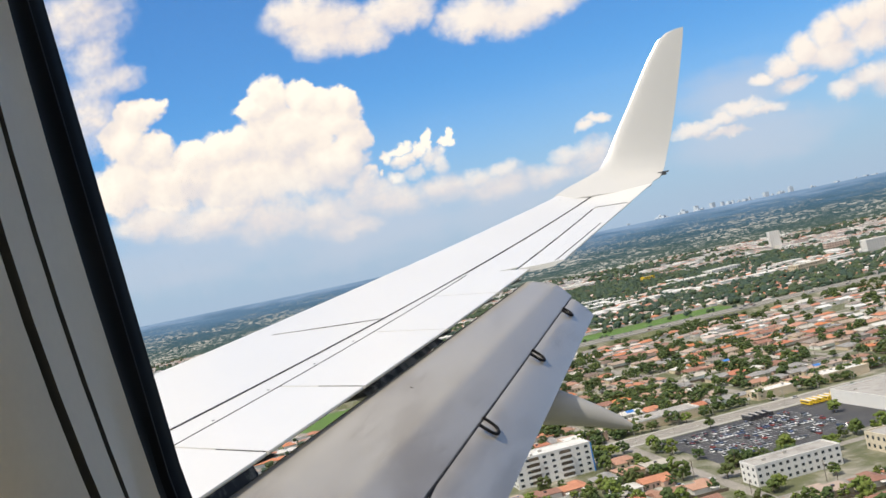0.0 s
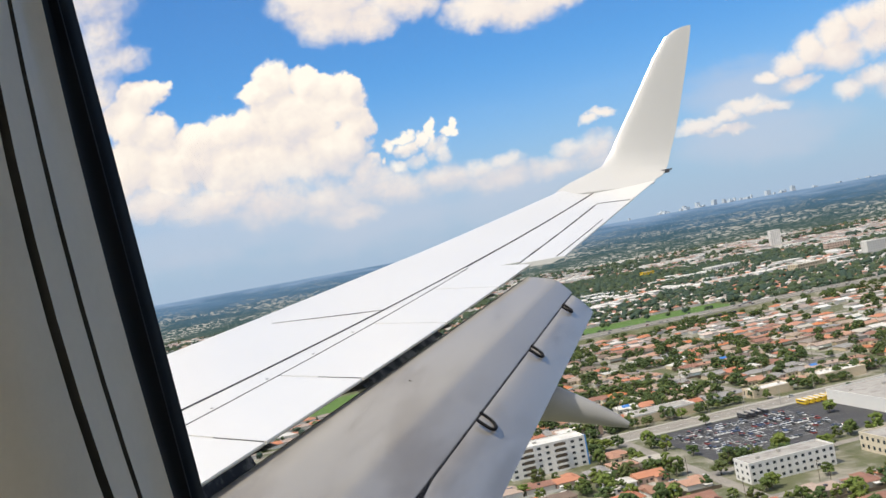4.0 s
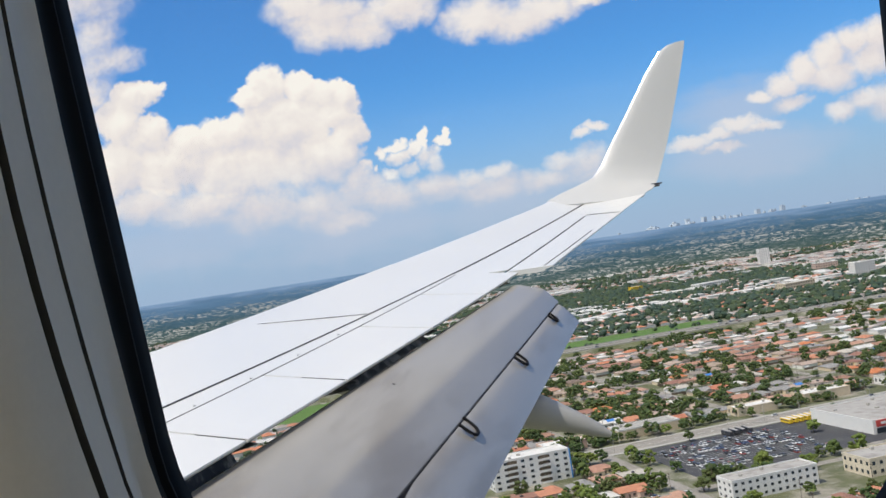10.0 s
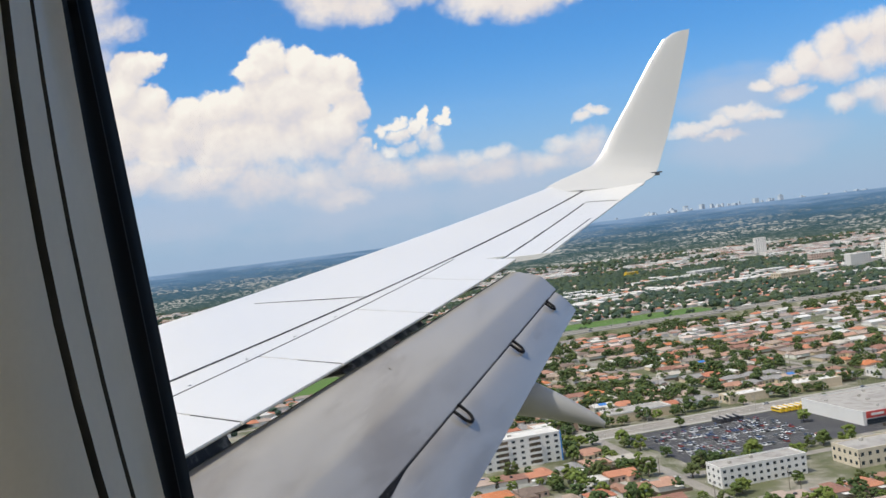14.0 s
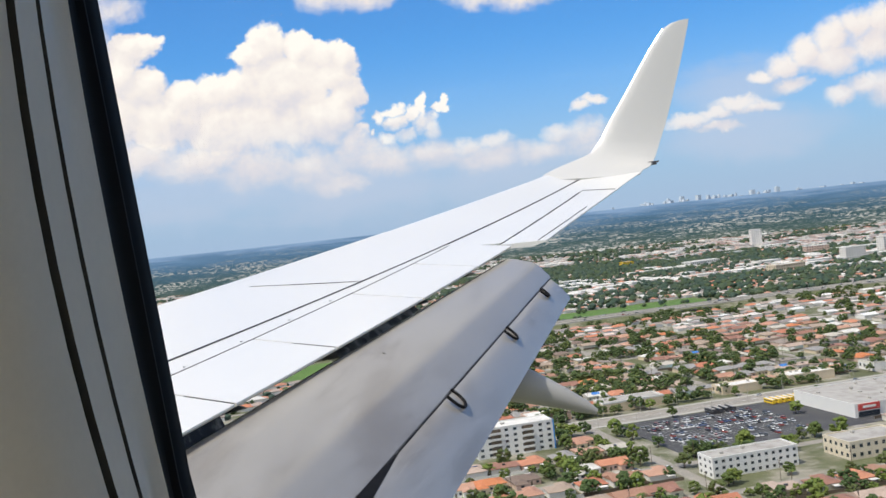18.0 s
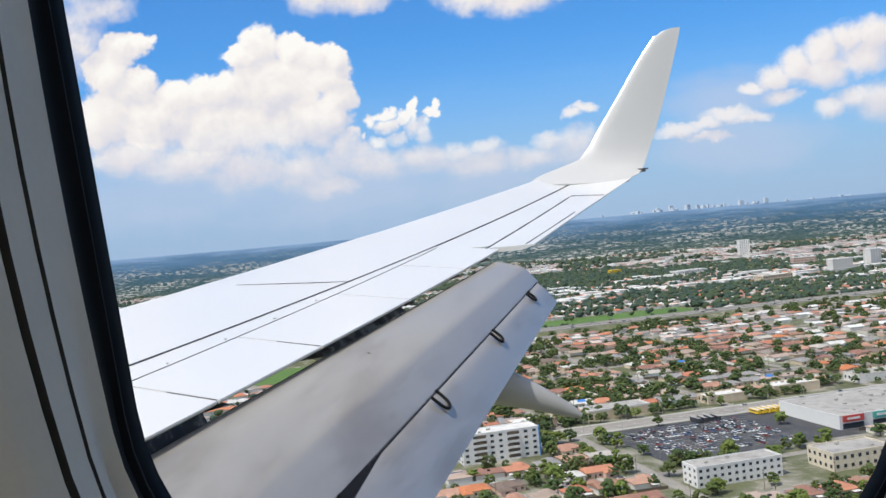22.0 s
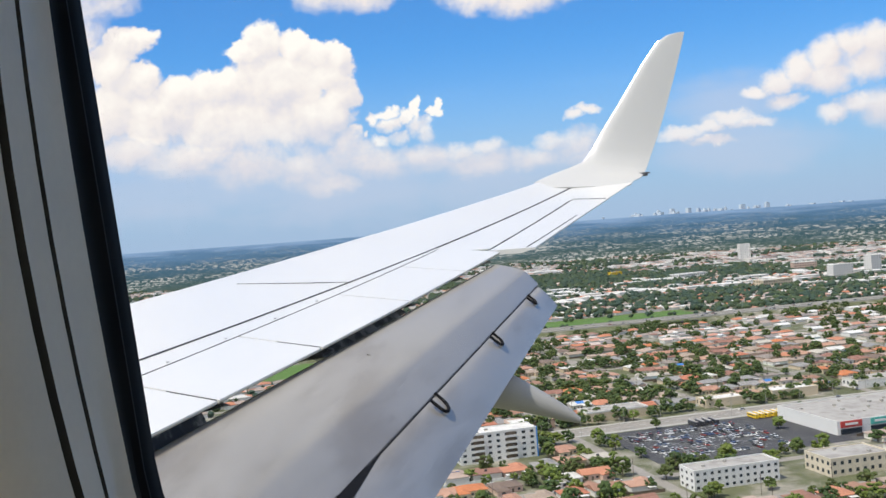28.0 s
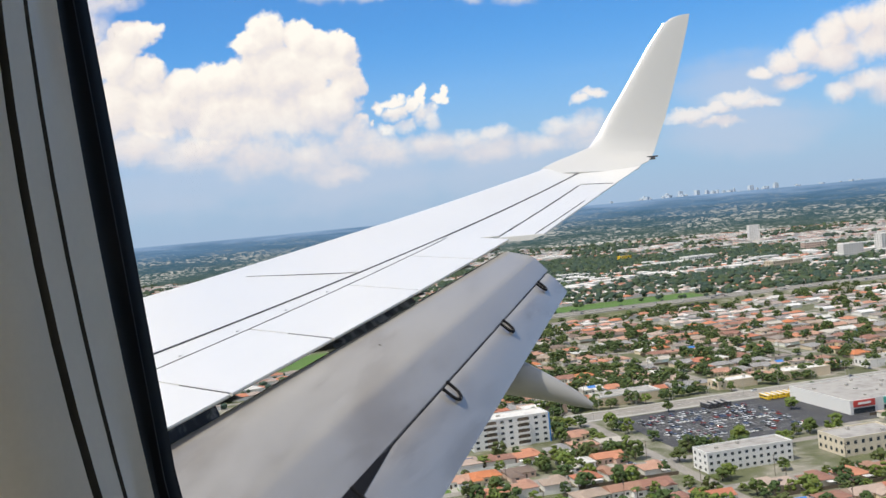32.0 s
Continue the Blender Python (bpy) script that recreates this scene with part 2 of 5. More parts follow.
    back.inputs["Strength"].default_value = 0.11


build_sky()

# ---- materials ----


def material(name, colour, rough=0.6, metal=0.0, vary=0.15, scale=1.0, fine=12.0, bump=0.0, spread=None, island=False, dirt=None,
             coords="Object", stretch=None, shine=0.5, patchy=0.12):
    """A surface with grain at two scales. spread: colours of which each object (or island) takes one. dirt: (colour, amount, scale)."""
    m = bpy.data.materials.new(name)
    m.use_nodes = True
    tree = m.node_tree
    n = Nodes(tree)
    shader = tree.nodes["Principled BSDF"]
    coord = tree.nodes.new("ShaderNodeTexCoord").outputs["Object"]
    if coords == "World":
        coord = tree.nodes.new("ShaderNodeNewGeometry").outputs["Position"]
    if stretch:
        scaled = tree.nodes.new("ShaderNodeVectorMath")
        scaled.operation = "MULTIPLY"
        n.put(scaled.inputs[0], coord)
        scaled.inputs[1].default_value = stretch
        coord = scaled.outputs[0]
    base = (*colour, 1)
    if spread:
        if island:
            pick = tree.nodes.new("ShaderNodeNewGeometry").outputs["Random Per Island"]
        else:
            pick = tree.nodes.new("ShaderNodeObjectInfo").outputs["Random"]
        base = n.ramp(pick, [(i / len(spread), c) for i, c in enumerate(spread)], True)
    big = n.noise(coord, scale, 3)
    small = n.noise(coord, scale * fine, 5)
    light = n.math("ADD", n.math("MULTIPLY", big, vary * 1.4), n.math("MULTIPLY", small, vary))
    light = n.math("ADD", light, 1 - vary * 1.2)
    grey = tree.nodes.new("ShaderNodeCombineXYZ")
    for i in range(3):
        n.put(grey.inputs[i], light)
    out = n.mix(1.0, base, grey.outputs[0], "MULTIPLY")
    if dirt:
        colour2, amount, size = dirt
        mask = n.smooth(n.noise(coord, size, 6, 0.65), 0.45, 0.66)
        out = n.mix(n.math("MULTIPLY", mask, amount), out, (*colour2, 1))
    n.put(shader.inputs["Base Color"], out)
    shader.inputs["Metallic"].default_value = metal
    shader.inputs["Specular IOR Level"].default_value = shine
    n.put(shader.inputs["Roughness"], n.math("ADD", rough - patchy / 2, n.math("MULTIPLY", small, patchy), clamp=True))
    if bump:
        b = tree.nodes.new("ShaderNodeBump")
        b.inputs["Strength"].default_value, b.inputs["Distance"].default_value = 0.5, bump
        n.put(b.inputs["Height"], small)
        n.put(shader.inputs["Normal"], b.outputs[0])
    return m


WING_WHITE = material("wing_white_paint", (0.75, 0.735, 0.70), 0.28, vary=0.04, scale=0.4, fine=8, dirt=((0.69, 0.675, 0.645), 0.3, 0.5), stretch=(0.6, 1.0, 0.6), patchy=0.02)
WING_GREY = material("flap_grey_paint", (0.47, 0.44, 0.395), 0.24, metal=0.4, vary=0.16, scale=0.8, fine=3, dirt=((0.33, 0.295, 0.255), 0.8, 0.9), stretch=(2.6, 0.16, 2.6), patchy=0.05)
FAIRING_GREY = material("fairing_grey_paint", (0.36, 0.355, 0.345), 0.4, vary=0.1, scale=0.8, dirt=((0.27, 0.26, 0.25), 0.5, 1.2))
WINGLET_GREY = material("winglet_pale_paint", (0.57, 0.56, 0.54), 0.4, vary=0.06, scale=0.5)
BARE_METAL = material("polished_leading_edge", (0.75, 0.76, 0.78), 0.28, metal=0.8, vary=0.05, scale=2)
DARK_SEAL = material("dark_seal_gap", (0.03, 0.03, 0.035), 0.7, vary=0.3, scale=4)
BLACK_RUBBER = material("black_rubber", (0.010, 0.010, 0.012), 0.75, vary=0.3, scale=30, shine=0.15)
BLUE_RUBBER = material("blue_black_gasket", (0.008, 0.012, 0.020), 0.7, vary=0.25, scale=30, shine=0.2)
CABIN_PLASTIC = material("cabin_plastic", (0.86, 0.83, 0.76), 0.55, vary=0.08, scale=30, bump=0.0002)
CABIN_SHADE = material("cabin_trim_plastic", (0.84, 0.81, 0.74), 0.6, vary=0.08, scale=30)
# dark grey that puts the shade of the reveal's grooves into their colour
GROOVE_SHADE = material("groove_shade_tone", (0.07, 0.07, 0.062), 0.8, vary=0.3, scale=30)
STEEL = material("dark_steel", (0.10, 0.10, 0.11), 0.45, metal=0.7, vary=0.3, scale=8)
# dark base, with the second colour as fine pale speckles
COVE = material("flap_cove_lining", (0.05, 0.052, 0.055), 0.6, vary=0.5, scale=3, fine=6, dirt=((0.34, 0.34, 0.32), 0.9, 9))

GRASS = material("ground_cover", (0.115, 0.125, 0.06), 0.95, vary=0.5, scale=0.02, fine=14, dirt=((0.36, 0.33, 0.28), 0.9, 0.03), coords="World")
YARD = material("dry_yard", (0.23, 0.215, 0.15), 0.95, vary=0.4, scale=0.06, fine=16, dirt=((0.11, 0.14, 0.05), 0.8, 0.07), coords="World")
LAWN = material("lawn_grass", (0.09, 0.17, 0.03), 0.95, vary=0.35, scale=0.05, fine=20, coords="World")
ASPHALT = material("asphalt", (0.06, 0.06, 0.065), 0.9, vary=0.3, scale=0.05, fine=20, dirt=((0.12, 0.12, 0.11), 0.5, 0.08), coords="World")
PALE_ROAD = material("sun_bleached_road", (0.31, 0.285, 0.25), 0.9, vary=0.2, scale=0.06, fine=20, dirt=((0.20, 0.19, 0.17), 0.6, 0.09), coords="World")
CONCRETE = material("concrete", (0.42, 0.40, 0.36), 0.85, vary=0.2, scale=0.1, fine=15, coords="World")
PAINT_LINE = material("road_line_paint", (0.7, 0.7, 0.66), 0.8, vary=0.2, scale=0.5, coords="World")
ROOF_TILE = material("roof_cover", (0.4, 0.2, 0.1), 0.85, vary=0.3, scale=0.25, fine=14, bump=0.03,
                     spread=[(0.44, 0.17, 0.10), (0.29, 0.15, 0.11), (0.27, 0.23, 0.20), (0.48, 0.44, 0.38), (0.34, 0.19, 0.13), (0.52, 0.19, 0.08),
                             (0.19, 0.14, 0.11), (0.60, 0.58, 0.54), (0.50, 0.22, 0.13), (0.42, 0.23, 0.16), (0.28, 0.27, 0.26), (0.36, 0.28, 0.22),
                             (0.46, 0.27, 0.19), (0.43, 0.33, 0.27)])
ROOF_FAR = material("far_roofs", (0.4, 0.2, 0.1), 0.9, vary=0.25, scale=0.1, coords="World", island=True,
                    spread=[(0.44, 0.20, 0.13), (0.58, 0.56, 0.53), (0.30, 0.17, 0.13), (0.45, 0.40, 0.36), (0.30, 0.26, 0.23), (0.70, 0.69, 0.67),
                            (0.48, 0.25, 0.18), (0.36, 0.29, 0.25), (0.50, 0.20, 0.11), (0.60, 0.48, 0.42), (0.26, 0.23, 0.22)])
WALL_PAINT = material("stucco_wall", (0.6, 0.55, 0.45), 0.9, vary=0.12, scale=0.4, fine=12, bump=0.01,
                      spread=[(0.70, 0.66, 0.58), (0.62, 0.52, 0.38), (0.76, 0.74, 0.70), (0.60, 0.44, 0.36), (0.55, 0.53, 0.48), (0.72, 0.60, 0.42)])
WHITE_WALL = material("white_stucco", (0.74, 0.73, 0.70), 0.85, vary=0.1, scale=0.3, fine=10)
CREAM_WALL = material("cream_stucco", (0.68, 0.60, 0.46), 0.88, vary=0.14, scale=0.3, fine=10, dirt=((0.52, 0.46, 0.36), 0.5, 0.25))
FLAT_ROOF = material("gravel_flat_roof", (0.40, 0.38, 0.35), 0.95, vary=0.3, scale=0.08, fine=16, dirt=((0.25, 0.23, 0.21), 0.7, 0.15), coords="World")
WHITE_ROOF = material("white_membrane_roof", (0.72, 0.70, 0.66), 0.9, vary=0.2, scale=0.1, fine=12, dirt=((0.45, 0.42, 0.38), 0.6, 0.2), coords="World")
WINDOW_GLASS = material("dark_window_glass", (0.04, 0.05, 0.06), 0.12, vary=0.2, scale=1)
BARK = material("bark", (0.14, 0.11, 0.08), 0.95, vary=0.3, scale=3)
LEAVES = material("foliage", (0.06, 0.09, 0.03), 0.85, vary=0.55, scale=0.5, fine=5, bump=0.1,
                  spread=[(0.072, 0.104, 0.020), (0.046, 0.078, 0.018), (0.115, 0.150, 0.024), (0.078, 0.100, 0.026), (0.052, 0.088, 0.022), (0.120, 0.165, 0.028)])
# darker, bluer green: distance haze is put into the foliage colour
LEAVES_HAZED = material("far_foliage_haze_tint", (0.045, 0.075, 0.045), 0.9, vary=0.5, scale=0.1, fine=6, coords="World", island=True,
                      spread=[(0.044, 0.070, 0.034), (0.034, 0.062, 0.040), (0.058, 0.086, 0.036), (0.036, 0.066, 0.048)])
LEAVES_MID = material("tree_belt_foliage", (0.06, 0.09, 0.03), 0.9, vary=0.5, scale=0.1, fine=6, coords="World", island=True,
                      spread=[(0.066, 0.096, 0.024), (0.046, 0.076, 0.022), (0.100, 0.128, 0.030), (0.054, 0.086, 0.028)])
CAR_PAINT = material("car_paint", (0.5, 0.5, 0.5), 0.3, vary=0.04, scale=1,
                     spread=[(0.75, 0.75, 0.74), (0.40, 0.41, 0.42), (0.70, 0.70, 0.70), (0.03, 0.03, 0.035), (0.16, 0.17, 0.18), (0.78, 0.78, 0.77),
                             (0.30, 0.04, 0.03), (0.06, 0.10, 0.22), (0.50, 0.50, 0.49)])
TYRE = material("tyre_rubber", (0.02, 0.02, 0.02), 0.9, vary=0.2, scale=4)
BLUE_TARP = material("blue_tarp", (0.05, 0.20, 0.55), 0.6, vary=0.25, scale=0.8)
YELLOW = material("yellow_paint", (0.75, 0.50, 0.03), 0.6, vary=0.15, scale=0.5)
RED_PAINT = material("red_paint", (0.50, 0.06, 0.05), 0.6, vary=0.15, scale=0.5)
TEAL_PAINT = material("teal_paint", (0.10, 0.42, 0.36), 0.6, vary=0.15, scale=0.5)
BLUE_PAINT = material("blue_paint", (0.03, 0.22, 0.62), 0.6, vary=0.12, scale=0.5)
POOL = material("pool_water", (0.06, 0.40, 0.46), 0.1, vary=0.15, scale=0.4)
# pale blue-greys carry the distance haze in the towers' own colour
TOWER_HAZE = material("far_tower_haze_tint", (0.4, 0.46, 0.54), 0.9, vary=0.15, scale=0.05, coords="World", island=True,
                      spread=[(0.52, 0.60, 0.68), (0.48, 0.56, 0.65), (0.56, 0.62, 0.67), (0.46, 0.54, 0.63)])

# ---- mesh helpers ----


class Form:
    """Collects vertices and faces for one mesh."""

    def __init__(self):
        self.v, self.f = [], []

    def add(self, verts, faces):
        k = len(self.v)
        self.v.extend(verts)
        self.f.extend([tuple(i + k for i in face) for face in faces])
        return self

    def box(self, x0, x1, y0, y1, z0, z1):
        v = [(x, y, z) for z in (z0, z1) for y in (y0, y1) for x in (x0, x1)]
        return self.add(v, [(0, 2, 3, 1), (4, 5, 7, 6), (0, 1, 5, 4), (2, 6, 7, 3), (0, 4, 6, 2), (1, 3, 7, 5)])

    def hip(self, x0, x1, y0, y1, z, rise, inset=None, thick=0.18):
        """A hipped roof (inset 0 gives gables) with a fascia."""
        inset = (y1 - y0) / 2 if inset is None else inset
        ym = (y0 + y1) / 2
        v = [(x0, y0, z), (x1, y0, z), (x1, y1, z), (x0, y1, z), (x0, y0, z + thick), (x1, y0, z + thick), (x1, y1, z + thick),
             (x0, y1, z + thick), (x0 + inset, ym, z + thick + rise), (x1 - inset, ym, z + thick + rise)]
        return self.add(v, [(3, 2, 1, 0), (0, 1, 5, 4), (1, 2, 6, 5), (2, 3, 7, 6), (3, 0, 4, 7), (4, 5, 9, 8), (6, 7, 8, 9), (5, 6, 9), (7, 4, 8)])

    def tube(self, a, b, ra, rb, n=8):
        a, b = Vector(a), Vector(b)
        w = (b - a).normalized()
        u = w.orthogonal().normalized()
        t = w.cross(u)
        v = []
        for c, r in ((a, ra), (b, rb)):
            v += [tuple(c + r * (math.cos(2 * math.pi * i / n) * u + math.sin(2 * math.pi * i / n) * t)) for i in range(n)]
        f = [(i, (i + 1) % n, n + (i + 1) % n, n + i) for i in range(n)]
        return self.add(v, f + [tuple(range(n))[::-1], tuple(range(n, 2 * n))])

    def loft(self, rings, closed=True, caps=True):
        """Skins a row of rings that have equally many points."""
        n = len(rings[0])
        v = [tuple(p) for ring in rings for p in ring]
        f = []
        for k in range(len(rings) - 1):
            for i in range(n if closed else n - 1):
                j = (i + 1) % n
                f.append((k * n + i, k * n + j, (k + 1) * n + j, (k + 1) * n + i))
        if caps and closed:
            f += [tuple(range(n))[::-1], tuple(range((len(rings) - 1) * n, len(rings) * n))]
        return self.add(v, f)

    def mesh(self, name, mat, smooth=False):
        me = bpy.data.meshes.new(name)
        me.from_pydata(self.v, [], self.f)
        me.materials.append(mat)
        bm = bmesh.new()
        bm.from_mesh(me)
        bmesh.ops.recalc_face_normals(bm, faces=bm.faces)
        bm.to_mesh(me)
        bm.free()
        if smooth:
            me.polygons.foreach_set("use_smooth", [True] * len(me.polygons))
            me.set_sharp_from_angle(angle=radians(35))
        me.update()
        return me

    def raw(self, name, mat):
        me = bpy.data.meshes.new(name)
        me.from_pydata(self.v, [], self.f)
        me.materials.append(mat)
        me.update()
        return me


def part(name, form, mat, parent, label="", smooth=False):
    me = form if isinstance(form, bpy.types.Mesh) else form.mesh(name, mat, smooth)
    ob = new(name, me)
    ob.parent = parent
    if label:
        ob["label"] = label
    return ob


def thing(name, place, label, category, group="", kind=""):
    ob = new(name)
    ob.empty_display_size = 0.3
    ob.matrix_basis = place
    return tagged(ob, label, category, group, kind)

# ---- the aircraft: wing ----


def wing_z(y):
    return -1.288 + 0.105 * (y - 1.9) + 0.537 * ((y - 1.9) / 15.2) ** 2


def lead_x(y):
    return 1.56 + 0.467 * y


def spar_x(y):
    """The long dark joint behind the wing box."""
    return 7.18 + 0.3207 * (y - 7.67) - 0.003 * (y - 7.67) * (y - 11.88)


def hinge_x(y):
    """The spoilers' front joint."""
    return 7.40 + 0.272 * (y - 7.27) - 0.004 * (y - 7.27) * (y - 9.2)


def slot_x(y):
    """The spoilers' rear edge, over the flap."""
    return 8.0 + 0.239 * (y - 6.0)


def trail_x(y):
    return 9.57 + 0.205 * (y - 11.23) + 0.0055 * (y - 11.23) ** 2


def aileron_x(y):
    return 9.19 + 0.2165 * (y - 11.71)


def crest(y):
    return 0.03 + 0.011 * max(0.0, y - 9.9)


def span(y0, y1, step=0.45):
    n = max(2, int(round((y1 - y0) / step)) + 1)
    return [y0 + (y1 - y0) * i / (n - 1) for i in range(n)]


wing = thing("airliner_wing", CRAFT, "white airliner wing with lowered grey flaps and blended winglet", "aircraft wing")


def panel(name, front, rear, y0, y1, mat, label="", thick=0.022, lift=0.0, rear_drop=0.0):
    """A skin panel between two lines that run along the span, with its edges."""
    rings = []
    for y in span(y0, y1):
        a, b = front(y), rear(y)
        z = wing_z(y) + lift
        top = [(a + (b - a) * s, y, z - rear_drop * s * s) for s in (0, 0.04, 0.35, 0.7, 0.97, 1)]
        top[0] = (a, y, z - 0.004)
        low = [(x, yy, zz - thick * (0.3 if i < 2 else 1.0)) for i, (x, yy, zz) in enumerate(reversed(top))]
        rings.append(top + low)
    return part(name, Form().loft(rings), mat, wing, label, True)


def wing_box():
    rings = []
    for y in span(1.6, 16.72, 0.35):
        a, b = lead_x(y), spar_x(y)
        z, c = wing_z(y), b - a
        k, d = crest(y), 0.09 * c + 0.05
        up = [(1.0, 0.0), (0.8, 0.15), (0.6, 0.42), (0.4, 0.72), (0.22, 0.95), (0.12, 1.0), (0.06, 0.9)]
        ring = [(a + c * s, y, z + k * h) for s, h in up]
        ring += [(a + 0.03 * c, y, z + k * 0.55 - 0.01), (a + 0.008 * c, y, z + k * 0.1 - 0.05), (a, y, z - 0.11)]
        ring += [(a + 0.02 * c, y, z - 0.6 * d - 0.09), (a + 0.12 * c, y, z - d - 0.11), (a + 0.5 * c, y, z - 1.35 * d - 0.12), (b, y, z - 1.1 * d - 0.1)]
        rings.append(ring)
    part("wing_box", Form().loft(rings), WING_WHITE, wing, "glossy white upper wing skin", True)


def strip(name, curve, y0, y1, half, mat, label, lift=0.004, thick=0.01):
    rings = []
    for y in span(y0, y1):
        x, z = curve(y), wing_z(y) + lift
        rings.append([(x - half, y, z), (x + half, y, z), (x + half, y, z - thick), (x - half, y, z - thick)])
    return part(name, Form().loft(rings), mat, wing, label)


def cross_joint(xa, ya, xb, yb, half, lift=0.006):
    """A dark joint across the skin between two points."""
    rings = []
    for i in range(9):
        s = i / 8
        x, y = xa + (xb - xa) * s, ya + (yb - ya) * s
        t = (x - lead_x(y)) / (spar_x(y) - lead_x(y))
        k = crest(y) * max(0.0, min(1.0, (1 - t) * 1.2)) if t < 1 else 0.0
        z = wing_z(y) + lift + k
        rings.append([(x, y - half, z), (x, y + half, z), (x, y + half, z - 0.03), (x, y - half, z - 0.03)])
    return part("panel_joint", Form().loft(rings), DARK_SEAL, wing, "thin dark panel joint")


wing_box()
# slat in front of the leading edge
rings = []
for y in span(2.4, 12.9, 0.4):
    a, z = lead_x(y) - 0.10, wing_z(y) - 0.06
    rings.append([(a + 0.34, y, z + 0.061 + crest(y) * 0.97), (a + 0.20, y, z + 0.066 + crest(y) * 0.95), (a + 0.08, y, z + 0.035 + crest(y) * 0.6), (a, y, z - 0.05),
                  (a + 0.03, y, z - 0.12), (a + 0.10, y, z - 0.10), (a + 0.16, y, z - 0.02), (a + 0.28, y, z + 0.06 + crest(y) * 0.9)])
part("slat", Form().loft(rings), WING_WHITE, wing, "glossy white leading-edge slat", True)

panel("fixed_panel", lambda y: spar_x(y) + 0.022, hinge_x, 2.0, 11.9, WING_WHITE)
part_edges = [2.0, 4.1, 5.35, 6.71, 7.87, 9.3, 10.55, 11.55]
for y0, y1 in zip(part_edges, part_edges[1:]):
    # spoilers are skewed: their ends stand square to the hinge
    rings = []
    n = 6
    for i in range(n):
        s = i / (n - 1)
        ya, yb = y0 + 0.33 + (y1 - y0 - 0.022) * s, y0 - 0.16 + (y1 - y0 - 0.022) * s
        a, b = (hinge_x(ya) + 0.012, ya, wing_z(ya)), (slot_x(yb), yb, wing_z(yb))
        row = []
        for q in (0, 0.5, 0.97, 1.0):
            row.append(tuple(a[j] + (b[j] - a[j]) * q for j in range(3)))
        low = [(x, y, z - (0.012 if k == 0 else 0.03)) for k, (x, y, z) in enumerate(reversed(row))]
        rings.append(row + low)
    part("spoiler", Form().loft(rings), WING_WHITE, wing, "white spoiler panel lying flush")
# dark sheet added below the spoilers to darken the gaps between them
panel("spoiler_bed", lambda y: hinge_x(y) + 0.02, lambda y: slot_x(y) - 0.07, 2.2, 11.4, DARK_SEAL, "dark sheet added behind the spoiler gaps", 0.01, -0.036)
strip("spar_joint", lambda y: spar_x(y) + 0.011, 2.2, 16.6, 0.014, DARK_SEAL, "dark blue-grey spanwise joint", 0.003)
strip("hinge_joint", lambda y: hinge_x(y) + 0.006, 2.2, 11.8, 0.007, DARK_SEAL, "thin dark hinge joint", 0.002)
for y0 in part_edges[2:5]:   # dark ends between the spoilers, widest at the rear edge
    ya, yb = y0 + 0.319, y0 - 0.171
    a, b = Vector((hinge_x(ya), ya, wing_z(ya))), Vector((slot_x(yb) - 0.01, yb, wing_z(yb)))
    rings = []
    for i in range(6):
        q = 0.5 + 0.5 * i / 5
        c, half = a.lerp(b, q), 0.0008 + 0.0045 * q ** 4
        rings.append([(c.x, c.y - half, c.z + 0.003), (c.x, c.y + half, c.z + 0.003), (c.x, c.y + half, c.z - 0.02), (c.x, c.y - half, c.z - 0.02)])
    part("spoiler_gap", Form().loft(rings), DARK_SEAL, wing, "thin dark gap between spoilers")
cross_joint(6.9, 10.33, 8.0, 10.19, 0.0028, 0.0045)

# outer panels, aileron and its tab
panel("outer_panel", lambda y: spar_x(y) + 0.022, lambda y: aileron_x(y) - 0.012, 11.62, 15.36, WING_WHITE)
panel("outer_tip_panel", lambda y: spar_x(y) + 0.022, trail_x, 15.25, 16.74, WING_WHITE, rear_drop=0.0)
panel("aileron", lambda y: aileron_x(y) + 0.012, trail_x, 11.50, 15.23, WING_WHITE, "white aileron", thick=0.05)
strip("aileron_joint", aileron_x, 11.6, 15.3, 0.006, DARK_SEAL, "dark aileron hinge joint", -0.004)
strip("tab_joint", lambda y: 9.52 + 0.228 * (y - 11.45), 11.55, 13.7, 0.006, DARK_SEAL, "thin dark tab joint", 0.004)
cross_joint(9.97, 15.32, 10.42, 15.10, 0.009)
for y0, y1 in ((12.0, 12.35), (12.7, 13.15), (13.45, 14.15), (14.3, 15.2)):
    strip("hinge_cover", aileron_x, y0, y1, 0.014, DARK_SEAL, "dark aileron hinge slot", -0.001)
for i in range(5):
    y = 6.9 + i * 0.62
    form = Form()
    form.tube((hinge_x(y) - 0.05, y, wing_z(y) - 0.002), (hinge_x(y) - 0.05, y, wing_z(y) + 0.004), 0.010, 0.010, 8)
    part("fastener", form, STEEL, wing, "small dark fastener")

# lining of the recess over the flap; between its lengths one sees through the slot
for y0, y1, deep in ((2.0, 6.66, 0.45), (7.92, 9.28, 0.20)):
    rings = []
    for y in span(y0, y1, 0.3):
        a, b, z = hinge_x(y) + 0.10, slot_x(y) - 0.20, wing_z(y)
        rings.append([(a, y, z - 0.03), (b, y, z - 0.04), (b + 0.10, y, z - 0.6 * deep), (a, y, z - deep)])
    part("cove_lining", Form().loft(rings), COVE, wing, "dark speckled lining above the flap")
